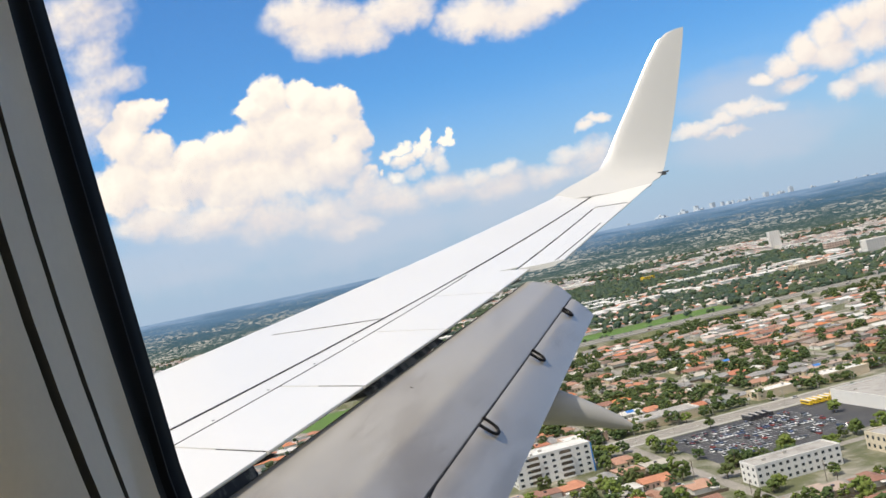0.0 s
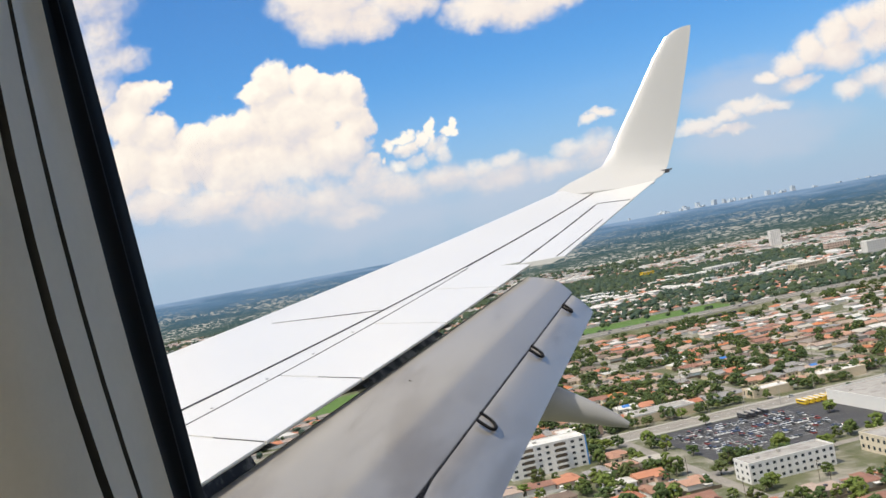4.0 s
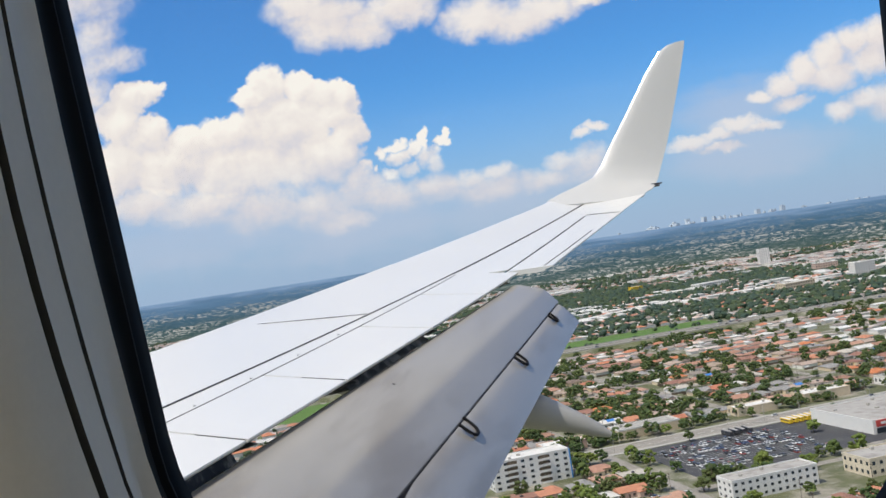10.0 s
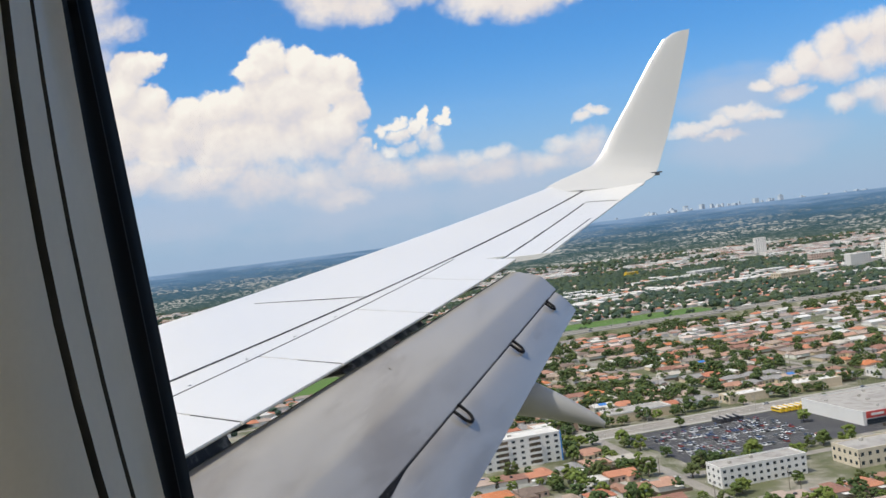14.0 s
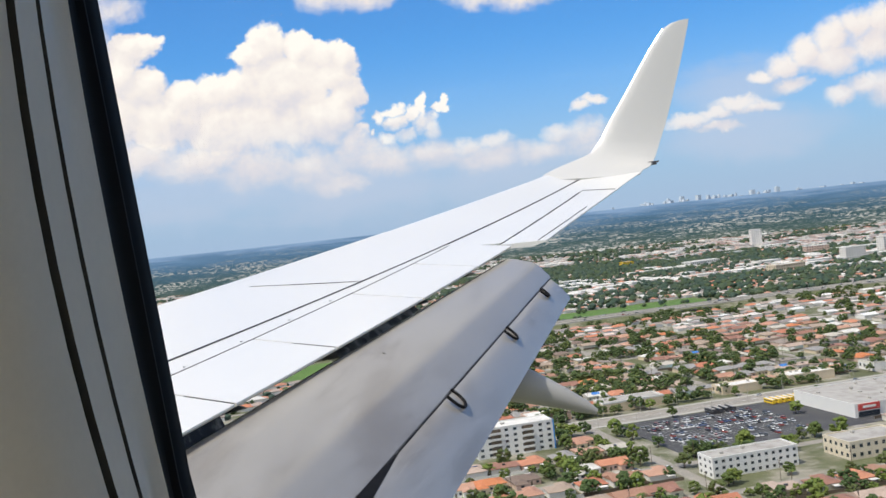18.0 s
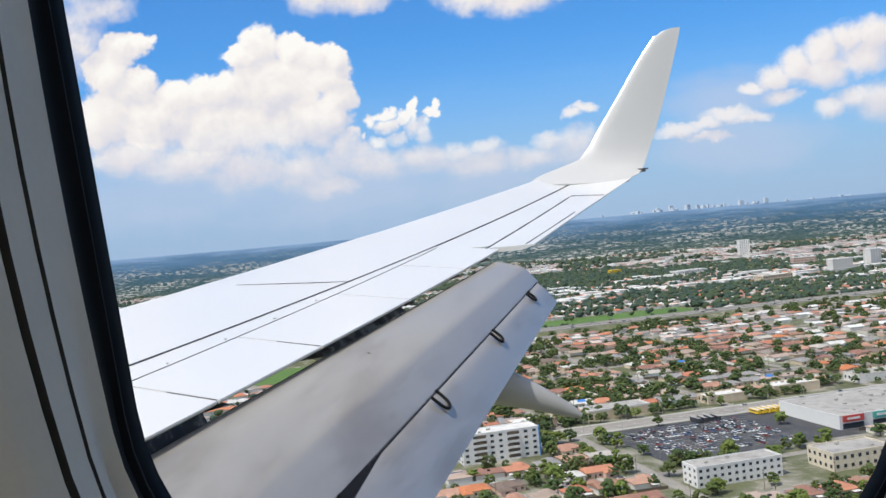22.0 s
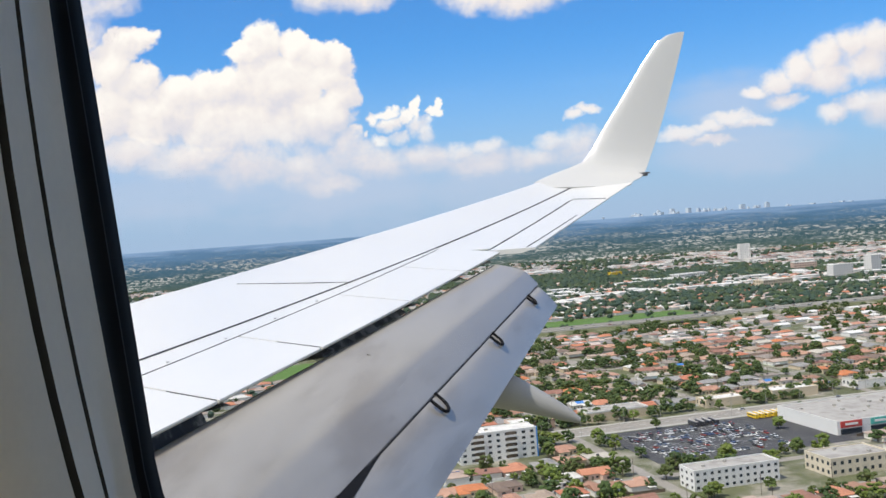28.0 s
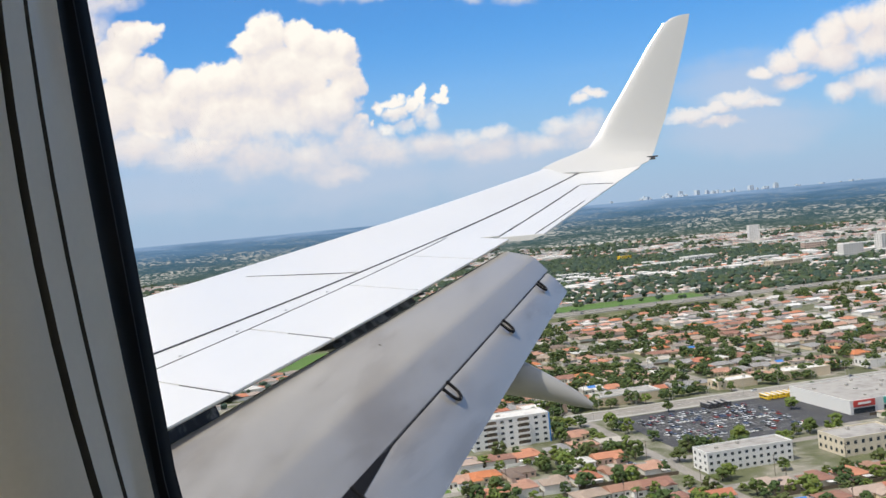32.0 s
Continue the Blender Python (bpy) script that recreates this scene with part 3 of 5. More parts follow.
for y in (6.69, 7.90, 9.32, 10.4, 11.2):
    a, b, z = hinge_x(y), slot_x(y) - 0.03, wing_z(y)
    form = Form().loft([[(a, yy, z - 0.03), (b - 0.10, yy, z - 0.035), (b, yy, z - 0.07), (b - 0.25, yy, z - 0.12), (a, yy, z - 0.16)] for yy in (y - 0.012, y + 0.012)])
    part("slot_rib", form, COVE, wing, "speckled rib in the flap slot")

# winglet: leading and trailing points of each section
WINGLET = [((9.30, 16.56, 0.80), (10.82, 16.56, 0.725)), ((9.40, 16.80, 0.896), (10.88, 16.82, 0.806)), ((9.57, 17.08, 0.97), (11.00, 17.15, 0.86)), ((9.86, 17.34, 1.07), (11.07, 17.38, 0.93)),
           ((10.12, 17.50, 1.18), (11.13, 17.50, 1.03)), ((10.30, 17.59, 1.39), (11.23, 17.58, 1.27)), ((10.50, 17.65, 1.70), (11.34, 17.64, 1.52)),
           ((10.77, 17.71, 2.08), (11.46, 17.70, 1.84)), ((11.21, 17.80, 2.73), (11.67, 17.79, 2.45)), ((11.47, 17.86, 3.06), (11.80, 17.85, 2.86)),
           ((11.60, 17.88, 3.14), (11.86, 17.88, 3.06)), ((11.74, 17.89, 3.17), (11.89, 17.90, 3.18))]


def winglet():
    rings = []
    for k, (a, b) in enumerate(WINGLET):
        a, b = Vector(a), Vector(b)
        p, q = WINGLET[max(0, k - 1)], WINGLET[min(len(WINGLET) - 1, k + 1)]
        along = (Vector(q[0]) + Vector(q[1])) - (Vector(p[0]) + Vector(p[1]))
        up = (b - a).cross(along).normalized()
        if up.y > 0 and up.z < 0.2 or up.z < -0.2:
            up = -up
        chord = b - a
        t = 0.075 * chord.length * min(1.0, 0.1 + 0.28 * k)
        shape = [(0, 0), (0.02, 0.5), (0.07, 0.85), (0.2, 1.0), (0.45, 0.95), (0.75, 0.5), (1, 0.06), (1, -0.06), (0.6, -0.9), (0.25, -1.1), (0.05, -0.7)]
        rings.append([tuple(a + chord * s + up * (h * t - 0.35 * t * (1 - abs(2 * s - 1)))) for s, h in shape])
    blade = part("winglet", Form().loft(rings), WINGLET_GREY, wing, "pale grey blended winglet", True)
    rings = []
    for k, (a, b) in enumerate(WINGLET[4:10]):
        a, b = Vector(a), Vector(b)
        c = (b - a).normalized()
        w = Vector((0, 1, 0))
        t = 0.075 * (b - a).length ** 0.5
        rings.append([tuple(a - c * 0.012 + w * 0.4 * t * s + c * d) for s, d in ((-1.1, 0.07), (-0.8, 0.02), (0, -0.004), (0.8, 0.02), (1.1, 0.07))])
    part("leading_strip", Form().loft(rings, False, False), BARE_METAL, blade, "bright metal leading edge strip", True)
    return blade


blade = winglet()
form = Form().box(10.95, 11.13, 17.36, 17.44, 0.90, 0.935)
form.box(11.0, 11.17, 17.37, 17.45, 0.935, 0.955)
part("tip_light", form, STEEL, blade, "small dark navigation light housing")
# flaps: the main flap's upper line starts under the spoilers and slopes down
FLAP_SLOPE, AFT_SLOPE = radians(30), radians(48)


def flap_line(y):
    """Where the main flap's upper plane meets the spoiler's rear edge."""
    s = (y - 6.0) / 5.28
    return 8.0 + 1.26 * s, -0.88 + 0.72 * s


def flap_chord(y):
    return 0.90 - 0.0725 * (y - 5.5)


def flap_section(y):
    x0, z0 = flap_line(y)
    c, e, s = flap_chord(y), math.cos(FLAP_SLOPE), math.sin(FLAP_SLOPE)
    # a flat front plane, a bend at two thirds of the chord and a steeper rear plane
    shape = [(-0.10, -0.16), (-0.04, -0.085), (0.02, -0.035), (0.09, -0.004), (0.25, 0.020), (0.44, 0.044), (0.55, 0.057), (0.62, 0.059), (0.69, 0.053), (1.0, 0.0), (1.0, -0.012), (0.7, -0.07),
             (0.35, -0.13), (0.0, -0.15)]
    return [(x0 + e * c * a + s * h, y, z0 - s * c * a + e * h) for a, h in shape]


def aft_section(y):
    x0, z0 = flap_line(y)
    c, e, s = flap_chord(y), math.cos(FLAP_SLOPE), math.sin(FLAP_SLOPE)
    xa, za = x0 + e * c + 0.003, z0 - s * c - 0.006
    d = 0.405 - 0.033 * (y - 6.9)
    e, s = math.cos(AFT_SLOPE), math.sin(AFT_SLOPE)
    shape = [(-0.01, -0.03), (0.004, -0.004), (0.03, 0.001), (0.3, 0.012), (0.65, 0.010), (1.0, 0.0), (1.0, -0.008), (0.5, -0.05), (0.1, -0.075)]
    return [(xa + e * d * a + s * h, y, za - s * d * a + e * h) for a, h in shape]


for y0, y1 in ((2.1, 5.05), (5.12, 11.14)):
    main_flap = part("main_flap", Form().loft([flap_section(y) for y in span(y0, y1, 0.3)]), WING_GREY, wing, "scuffed grey main flap", True)
    aft_flap = part("aft_flap", Form().loft([aft_section(y) for y in span(y0 + 0.02, y1 - 0.06, 0.3)]), WING_GREY, wing, "grey aft flap angled down", True)
# black strip for the gap's shade; inboard it widens over the aft flap
rings = []
for y in span(2.2, 11.08, 0.3):
    p, aft = flap_section(y)[9], aft_section(y)
    wide = min(0.55, max(0.0, 6.95 - y) * 0.24)
    q = Vector(aft[1]).lerp(Vector(aft[5]), wide) + Vector((0.012, 0, 0.011)) * min(1.0, 4 * wide)
    rings.append([(p[0] - 0.004, y, p[2] + 0.005), (q[0] + 0.003, y, q[2] + 0.003), (q[0], y, q[2] - 0.03), (p[0] - 0.02, y, p[2] - 0.03)])
part("flap_seal", Form().loft(rings), BLACK_RUBBER, wing, "black strip for the shaded gap between main and aft flap")


def bracket(y, size):
    """A dark loop that carries the aft flap."""
    p, q = Vector(flap_section(y)[9]), Vector(aft_section(y)[3])
    down = (q - p).normalized()
    across = Vector((0.0, 1.0, 0.16)).normalized()
    lift = Vector((0.75, 0, 0.66)) * 0.014
    pts = []
    for i in range(13):
        a = math.pi * i / 12
        pts.append(p + lift + across * (math.cos(a) * size * 0.62) + down * (size * 1.05 * math.sin(a) ** 0.42))
    form = Form()
    for a, b in zip(pts, pts[1:]):
        form.tube(a, b, 0.0125, 0.0125, 6)
    part("flap_bracket", form, BLACK_RUBBER, aft_flap, "black looped flap bracket", True)


for y, size in ((10.62, 0.10), (9.34, 0.115), (7.86, 0.13), (6.25, 0.14)):
    bracket(y, size)


def fairing(y, nose, middle, tip, high, wide):
    """A canoe-shaped cover of the flap track, bent down with the flap."""
    a, m, b = (Vector((q[0], y, q[1])) for q in (nose, middle, tip))
    rings = []
    for i in range(21):
        s = i / 20
        c = a * (1 - s) ** 2 + m * (2 * s * (1 - s)) + b * s ** 2
        axis = ((m - a) * (1 - s) + (b - m) * s).normalized()
        up = Vector((-axis.z, 0, axis.x))
        left = (b - c).length
        k = min(1.0, 0.2 + 0.95 * left, 0.1 + 2.4 * s)
        if left < 0.05:
            k *= 0.62 + 0.38 * math.sqrt(left / 0.05)
        rings.append([tuple(c + up * (high * k * math.sin(2 * math.pi * j / 16)) + Vector((0, wide * k * math.cos(2 * math.pi * j / 16), 0))) for j in range(16)])
    part("flap_fairing", Form().loft(rings), FAIRING_GREY, wing, "pale canoe-shaped flap track fairing", True)


fairing(9.4, (7.4, -0.70), (9.05, -0.94), (10.0, -1.455), 0.185, 0.16)
fairing(6.15, (6.4, -1.1), (8.2, -1.35), (9.3, -1.95), 0.2, 0.18)
# scuffs on the main flap
for y, a, k in ((7.95, 0.27, 1.0), (8.03, 0.31, 0.7), (6.85, 0.34, 0.5), (10.1, 0.5, 0.6), (7.2, 0.55, 0.45)):
    x0, z0 = flap_line(y)
    c = flap_chord(y) * a
    e, f = math.cos(FLAP_SLOPE), math.sin(FLAP_SLOPE)
    form = Form().tube((x0 + e * c + 0.0125, y, z0 - f * c + 0.0225), (x0 + e * (c + 0.04 * k) + 0.0125, y + 0.012, z0 - f * (c + 0.04 * k) + 0.0235), 0.004, 0.003, 6)
    part("scuff_mark", form, COVE, main_flap, "small dark scuff")

# ---- the aircraft: window and cabin ----
WINDOW_X, WINDOW_Z = 10.148, 0.005
E2, E3 = Vector((0, -0.196, 0.981)), Vector((0, 0.981, 0.196))
PLANE = Vector((WINDOW_X, 1.65 - 0.2 * WINDOW_Z, WINDOW_Z))


def outline(offset, depth, bow=0.0, n=12):
    """The rounded window outline, grown by offset, moved towards the cabin by depth, its long sides bowed outwards at mid height."""
    hw, hh, r = 0.141 + offset, 0.200 + offset, 0.100 + offset
    pts = []
    for cx, cz, start in ((hw - r, hh - r, 0), (-hw + r, hh - r, 90), (-hw + r, -hh + r, 180), (hw - r, -hh + r, 270)):
        for i in range(n):
            a = radians(start + 90 * i / (n - 1))
            pts.append((cx + r * math.cos(a), cz + r * math.sin(a)))
        if start in (90, 270):
            side = -1 if start == 90 else 1
            pts += [(side * hw, (hh - r) * (0.75 - 0.25 * i) * (1 if start == 90 else -1)) for i in range(7)]
    pts = [(x - math.copysign(bow * min(4.0, (z / 0.075) ** 2), x), z) for x, z in pts]
    return [tuple(PLANE + Vector((x, 0, 0)) + E2 * z - E3 * depth) for x, z in pts]


window = thing("window_1", CRAFT, "oval cabin window with black gasket and grey plastic surround", "window", kind="structure")


def ring_part(name, steps, mat, label=""):
    part(name, Form().loft([outline(*step) for step in steps], True, False), mat, window, label, True)


ring_part("gasket", [(0.012, -0.012), (0.0, -0.006), (-0.0002, -0.002), (0.0, 0.001), (0.0008, 0.0025), (0.0, 0.005)], BLUE_RUBBER, "blue-black rubber gasket")
ring_part("inner_gasket", [(0.0, 0.005), (0.0018, 0.008), (0.002, 0.014, -0.0008), (0.0, 0.020, -0.0014)], BLACK_RUBBER, "matt black inner gasket")
ring_part("reveal", [(0.0, 0.020, -0.0014), (0.0004, 0.026), (0.0002, 0.034, 0.0012), (0.0, 0.041, 0.0024)], CABIN_PLASTIC, "light grey plastic window reveal")
ring_part("seal_ring", [(0.0, 0.041, 0.0024), (0.0022, 0.0424, 0.0025), (0.0, 0.044, 0.0026)], GROOVE_SHADE, "thin groove with shade in its dark colour")
ring_part("outer_reveal", [(0.0, 0.044, 0.0026), (0.0002, 0.051, 0.003), (0.0, 0.058, 0.0034)], CABIN_PLASTIC, "grey plastic outer reveal")
ring_part("shade_slot", [(0.0, 0.058, 0.0034), (0.0050, 0.0600, 0.0035), (0.0000, 0.0635, 0.0036)], GROOVE_SHADE, "dark window shade slot")
ring_part("surround", [(0.0000, 0.0635, 0.0036), (0.0004, 0.075, 0.003), (0.0030, 0.088, 0.002), (0.010, 0.0970), (0.030, 0.1005), (0.066, 0.102)], CABIN_SHADE,
          "grey plastic window surround")
GLASS = bpy.data.materials.new("window_acrylic")
GLASS.use_nodes = True
tree = GLASS.node_tree
clear, gloss, blend, fresnel = (tree.nodes.new("ShaderNode" + k) for k in ("BsdfTransparent", "BsdfGlossy", "MixShader", "Fresnel"))
clear.inputs[0].default_value = (0.985, 0.99, 0.99, 1)
gloss.inputs["Roughness"].default_value = 0.02
fresnel.inputs["IOR"].default_value = 1.2
for a, b in ((fresnel.outputs[0], blend.inputs[0]), (clear.outputs[0], blend.inputs[1]), (gloss.outputs[0], blend.inputs[2]),
             (blend.outputs[0], tree.nodes["Material Output"].inputs[0])):
    tree.links.new(a, b)
pane = part("pane", Form().loft([outline(0.004, -0.006), outline(0.004, -0.010)]), GLASS, window, "clear acrylic pane")
pane.visible_shadow = False


def sidewall(name, hole, depth, thick, mat, label):
    """A wall panel round the window, with its opening cut through."""
    def square(d):
        pts = []
        for p in outline(0.0, 0):
            v = Vector(p) - PLANE
            a, b = v.x, v.dot(E2)
            k = 1 / max(abs(a) / 0.95, abs(b) / 0.75)
            pts.append(tuple(PLANE + Vector((a * k, 0, 0)) + E2 * (b * k) - E3 * d))
        return pts
    rings = [outline(hole, depth), square(depth), square(depth - thick), outline(hole, depth - thick), outline(hole, depth)]
    ob = new(name, Form().loft(rings, True, False).mesh(name, mat))
    ob.matrix_basis = CRAFT
    tagged(ob, label, "wall", kind="structure")


sidewall("wall_cabin", 0.062, 0.105, 0.03, CABIN_SHADE, "grey plastic cabin side wall panel")
sidewall("wall_fuselage", 0.010, -0.004, 0.012, WING_WHITE, "white painted outer fuselage skin")


def fuselage_shell():
    """The round body of the aircraft, open at the side wall with the window and, for light, across the aisle."""
    n, form = 48, Form()
    xs = [1.0 + 0.5 * i for i in range(33)]
    for i, (xa, xb) in enumerate(zip(xs, xs[1:])):
        for j in range(n):
            a, b = 2 * math.pi * j / n, 2 * math.pi * (j + 1) / n
            m = (a + b) / 2
            if 9.0 < (xa + xb) / 2 < 11.3 and abs(-0.35 + 1.88 * math.cos(m)) < (0.62 if math.sin(m) > 0 else 0.36):
                continue
            ring = [(x, r * math.sin(q), -0.35 + r * math.cos(q)) for r in (1.88, 1.84) for x in (xa, xb) for q in (a, b)]
            form.add(ring, [(0, 1, 3, 2), (4, 6, 7, 5), (0, 4, 5, 1), (2, 3, 7, 6), (0, 2, 6, 4), (1, 5, 7, 3)])
    for x in (0.98, 17.02):
        form.loft([[(x + d, 1.88 * math.sin(2 * math.pi * j / n), -0.35 + 1.88 * math.cos(2 * math.pi * j / n)) for j in range(n)] for d in (-0.02, 0.02)])
    ob = new("wall_fuselage_shell", form.raw("wall_fuselage_shell", WING_WHITE))
    ob.matrix_basis = CRAFT
    tagged(ob, "white painted round airliner fuselage", "wall", kind="structure")


fuselage_shell()


def close_cabin():
    """Plain walls that close the cabin across the aisle, with unseen windows added in the far side for light."""
    x0, x1 = WINDOW_X - 0.95, WINDOW_X + 0.95
    top, low = PLANE + E2 * 0.75, PLANE - E2 * 0.75
    for name, label, box in (("wall_forward", "grey cabin partition", (x0 - 0.04, x0 + 0.01, -1.62, 1.9, -0.8, 0.85)),
                             ("wall_aft", "grey cabin partition", (x1 - 0.01, x1 + 0.04, -1.62, 1.9, -0.8, 0.85)),
                             ("ceiling_cabin", "grey cabin ceiling panel", (x0, x1, -1.62, top.y + 0.06, top.z - 0.02, top.z + 0.03)),
                             ("floor_cabin", "grey cabin floor", (x0, x1, -1.62, low.y + 0.06, low.z - 0.03, low.z + 0.02))):
        ob = new(name, Form().box(*box).mesh(name, CABIN_SHADE))
        ob.matrix_basis = CRAFT
        tagged(ob, label, "wall" if "wall" in name else name.split("_")[0], kind="structure")
    form = Form()
    form.box(x0, x1, -1.64, -1.60, -0.8, -0.25)
    form.box(x0, x1, -1.64, -1.60, 0.25, 0.85)
    edges = [x0] + [x0 + 0.24 + 0.5 * i + d for i in range(4) for d in (-0.18, 0.18)] + [x1]
    for a, b in zip(edges[::2], edges[1::2]):
        form.box(a, b, -1.64, -1.60, -0.25, 0.25)
    ob = new("wall_inboard", form.mesh("wall_inboard", CABIN_SHADE))
    ob.matrix_basis = CRAFT
    tagged(ob, "grey cabin side wall across the aisle with windows", "wall", kind="structure")
    # unseen fill lamps added in the far openings to brighten the window surround
    for i in range(3):
        fill = new("window_daylight", bpy.data.lights.new("window_daylight", "AREA"))
        fill.data.shape, fill.data.size, fill.data.size_y = "RECTANGLE", 0.34, 0.48
        fill.data.energy, fill.data.color = 2.9, (1.0, 0.98, 0.93)
        fill.matrix_world = CRAFT @ look((x0 + 0.49 + 0.5 * i, -1.61, 0.0), (x0 + 0.49 + 0.5 * i, 1.0, 0.0))


close_cabin()

# ---- the ground ----
GRID = 22.0  # degrees by which the streets are turned
CU, SU = math.cos(radians(GRID)), math.sin(radians(GRID))
rnd = random.Random(7)


def town(u, v, z=0.0, turn=0.0):
    """A pose at street coordinates u (along the streets) and v (away from the aircraft)."""
    return pose(u * CU - v * SU, u * SU + v * CU, z, 0, 0, GRID + turn)


def bearing(u, v):
    x, y = u * CU - v * SU, u * SU + v * CU
    return math.degrees(math.atan2(x, y)), math.hypot(x, y)


def seen(u, v, low=-10.0, high=19.0):
    a, r = bearing(u, v)
    return low < a < high and r > 400


FAR = 3400.0
form = Form()
rings = [[(r * math.sin(2 * math.pi * i / 96), r * math.cos(2 * math.pi * i / 96), 0.0) for i in range(96)] for r in (30, 400, 900, 1800, 2600, FAR)]
form.loft(rings, True, False)
form.f.append(tuple(range(96)))
tagged(new("ground", form.mesh("ground", GRASS)), "flat green and tan ground of the town", "ground", kind="structure")

# glowing backdrop beyond the last houses, distance haze painted into its colour
DISTANCE = bpy.data.materials.new("haze_painted_distance")
DISTANCE.use_nodes = True
n = Nodes(DISTANCE.node_tree)
shader = DISTANCE.node_tree.nodes["Principled BSDF"]
spot = DISTANCE.node_tree.nodes.new("ShaderNodeNewGeometry").outputs["Position"]
stretch = DISTANCE.node_tree.nodes.new("ShaderNodeVectorMath")
stretch.operation = "MULTIPLY"
n.put(stretch.inputs[0], spot)
stretch.inputs[1].default_value = (0.011, 0.011, 0.05)
sep = DISTANCE.node_tree.nodes.new("ShaderNodeSeparateXYZ")
n.put(sep.inputs[0], spot)
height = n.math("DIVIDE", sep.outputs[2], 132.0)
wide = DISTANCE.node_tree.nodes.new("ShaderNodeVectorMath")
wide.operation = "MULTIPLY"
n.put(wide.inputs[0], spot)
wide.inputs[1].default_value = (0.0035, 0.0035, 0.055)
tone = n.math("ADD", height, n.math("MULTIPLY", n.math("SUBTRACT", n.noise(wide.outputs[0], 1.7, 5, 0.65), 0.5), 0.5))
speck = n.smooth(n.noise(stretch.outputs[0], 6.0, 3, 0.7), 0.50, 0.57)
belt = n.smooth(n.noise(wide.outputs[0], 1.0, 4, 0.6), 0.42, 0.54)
# haze: the colour turns bluer and paler towards the top
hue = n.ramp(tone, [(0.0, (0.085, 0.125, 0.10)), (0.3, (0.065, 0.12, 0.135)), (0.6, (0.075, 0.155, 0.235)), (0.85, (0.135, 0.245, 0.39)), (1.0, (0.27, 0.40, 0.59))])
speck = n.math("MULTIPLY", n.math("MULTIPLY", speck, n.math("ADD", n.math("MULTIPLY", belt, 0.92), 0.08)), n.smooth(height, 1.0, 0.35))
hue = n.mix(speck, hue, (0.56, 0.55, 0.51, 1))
shader.inputs["Base Color"].default_value = (0, 0, 0, 1)
shader.inputs["Roughness"].default_value = 1.0
shader.inputs["Specular IOR Level"].default_value = 0.0
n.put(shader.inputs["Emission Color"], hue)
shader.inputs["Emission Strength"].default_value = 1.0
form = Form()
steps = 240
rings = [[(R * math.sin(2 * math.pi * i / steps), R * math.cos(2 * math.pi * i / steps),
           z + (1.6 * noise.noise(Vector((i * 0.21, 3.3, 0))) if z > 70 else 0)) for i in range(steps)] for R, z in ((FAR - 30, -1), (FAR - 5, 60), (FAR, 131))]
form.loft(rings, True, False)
tagged(new("backdrop_distance", form.mesh("backdrop_distance", DISTANCE)), "glowing backdrop of far land with blue haze in its colour", "backdrop", kind="structure")

# ---- roads ----
STREET_V = [361, 420, 479, 540, 666, 724, 782, 840, 898, 956, 1014, 1072]
CROSS_U = [-40, 96, 218, 340, 452, 602, 760, 918]


def road(name, u0, u1, v0, v1, mat, label, z=0.06, category="road"):
    form = Form().box(u0, u1, v0, v1, -0.3, z)
    ob = new(name, form.mesh(name, mat))
    ob.matrix_basis = town(0, 0)
    return tagged(ob, label, category, kind="structure")


for v in STREET_V:
    road("road_street", 448 if v == 540 else -200, 1000, v - 3.6, v + 3.6, PALE_ROAD, "sun-bleached narrow residential street")
road("road_street", -200, 122, 536.4, 543.6, PALE_ROAD, "sun-bleached narrow residential street")
for u in CROSS_U:
    road("road_cross_street", u - 3.4, u + 3.4, 335, 1118, PALE_ROAD, "sun-bleached residential cross street", 0.064)
road("road_avenue", -200, 1100, 595, 613, PALE_ROAD, "wide pale commercial avenue", 0.07)
road("pavement_avenue_south", -200, 1100, 590.5, 594.5, CONCRETE, "pale concrete pavement beside the avenue", 0.20, "pavement")
road("pavement_avenue_north", -200, 1100, 613.5, 617.5, CONCRETE, "pale concrete pavement beside the avenue", 0.20, "pavement")
form = Form()
for i in range(150):
    u = -190 + i * 8.5
    form.box(u, u + 3.5, 603.8, 604.2, 0.07, 0.078)
ob = new("road_markings", form.mesh("road_markings", PAINT_LINE))
ob.matrix_basis = town(0, 0)
tagged(ob, "faded white lane dashes on the avenue", "road marking", kind="stuff")

# ---- elevated highway ----
HIGH_V = 1146.0
highway = thing("elevated_highway", town(0, HIGH_V), "pale concrete highway raised on an embankment", "highway", kind="structure")
form = Form()
form.add([(-700, -30, -0.2), (2000, -30, -0.2), (2000, -19, 5.0), (-700, -19, 5.0), (-700, 19, 5.0), (2000, 19, 5.0), (2000, 30, -0.2), (-700, 30, -0.2)],
         [(0, 1, 2, 3), (4, 5, 6, 7), (3, 2, 5, 4), (0, 3, 4, 7), (1, 6, 5, 2), (0, 7, 6, 1)])
part("embankment", form, GRASS, highway, "grassy embankment")
part("deck", Form().box(-700, 2000, -18, 18, 4.4, 5.35), CONCRETE, highway, "pale worn concrete deck")
part("carriageway", Form().box(-700, 2000, -16.5, -2, 5.35, 5.39), PALE_ROAD, highway)
part("carriageway", Form().box(-700, 2000, 2, 16.5, 5.35, 5.39), PALE_ROAD, highway)
for y in (-17.8, -0.3, 17.2):
    part("barrier", Form().box(-700, 2000, y, y + 0.6, 5.35, 6.5), CONCRETE, highway, "low concrete barrier")
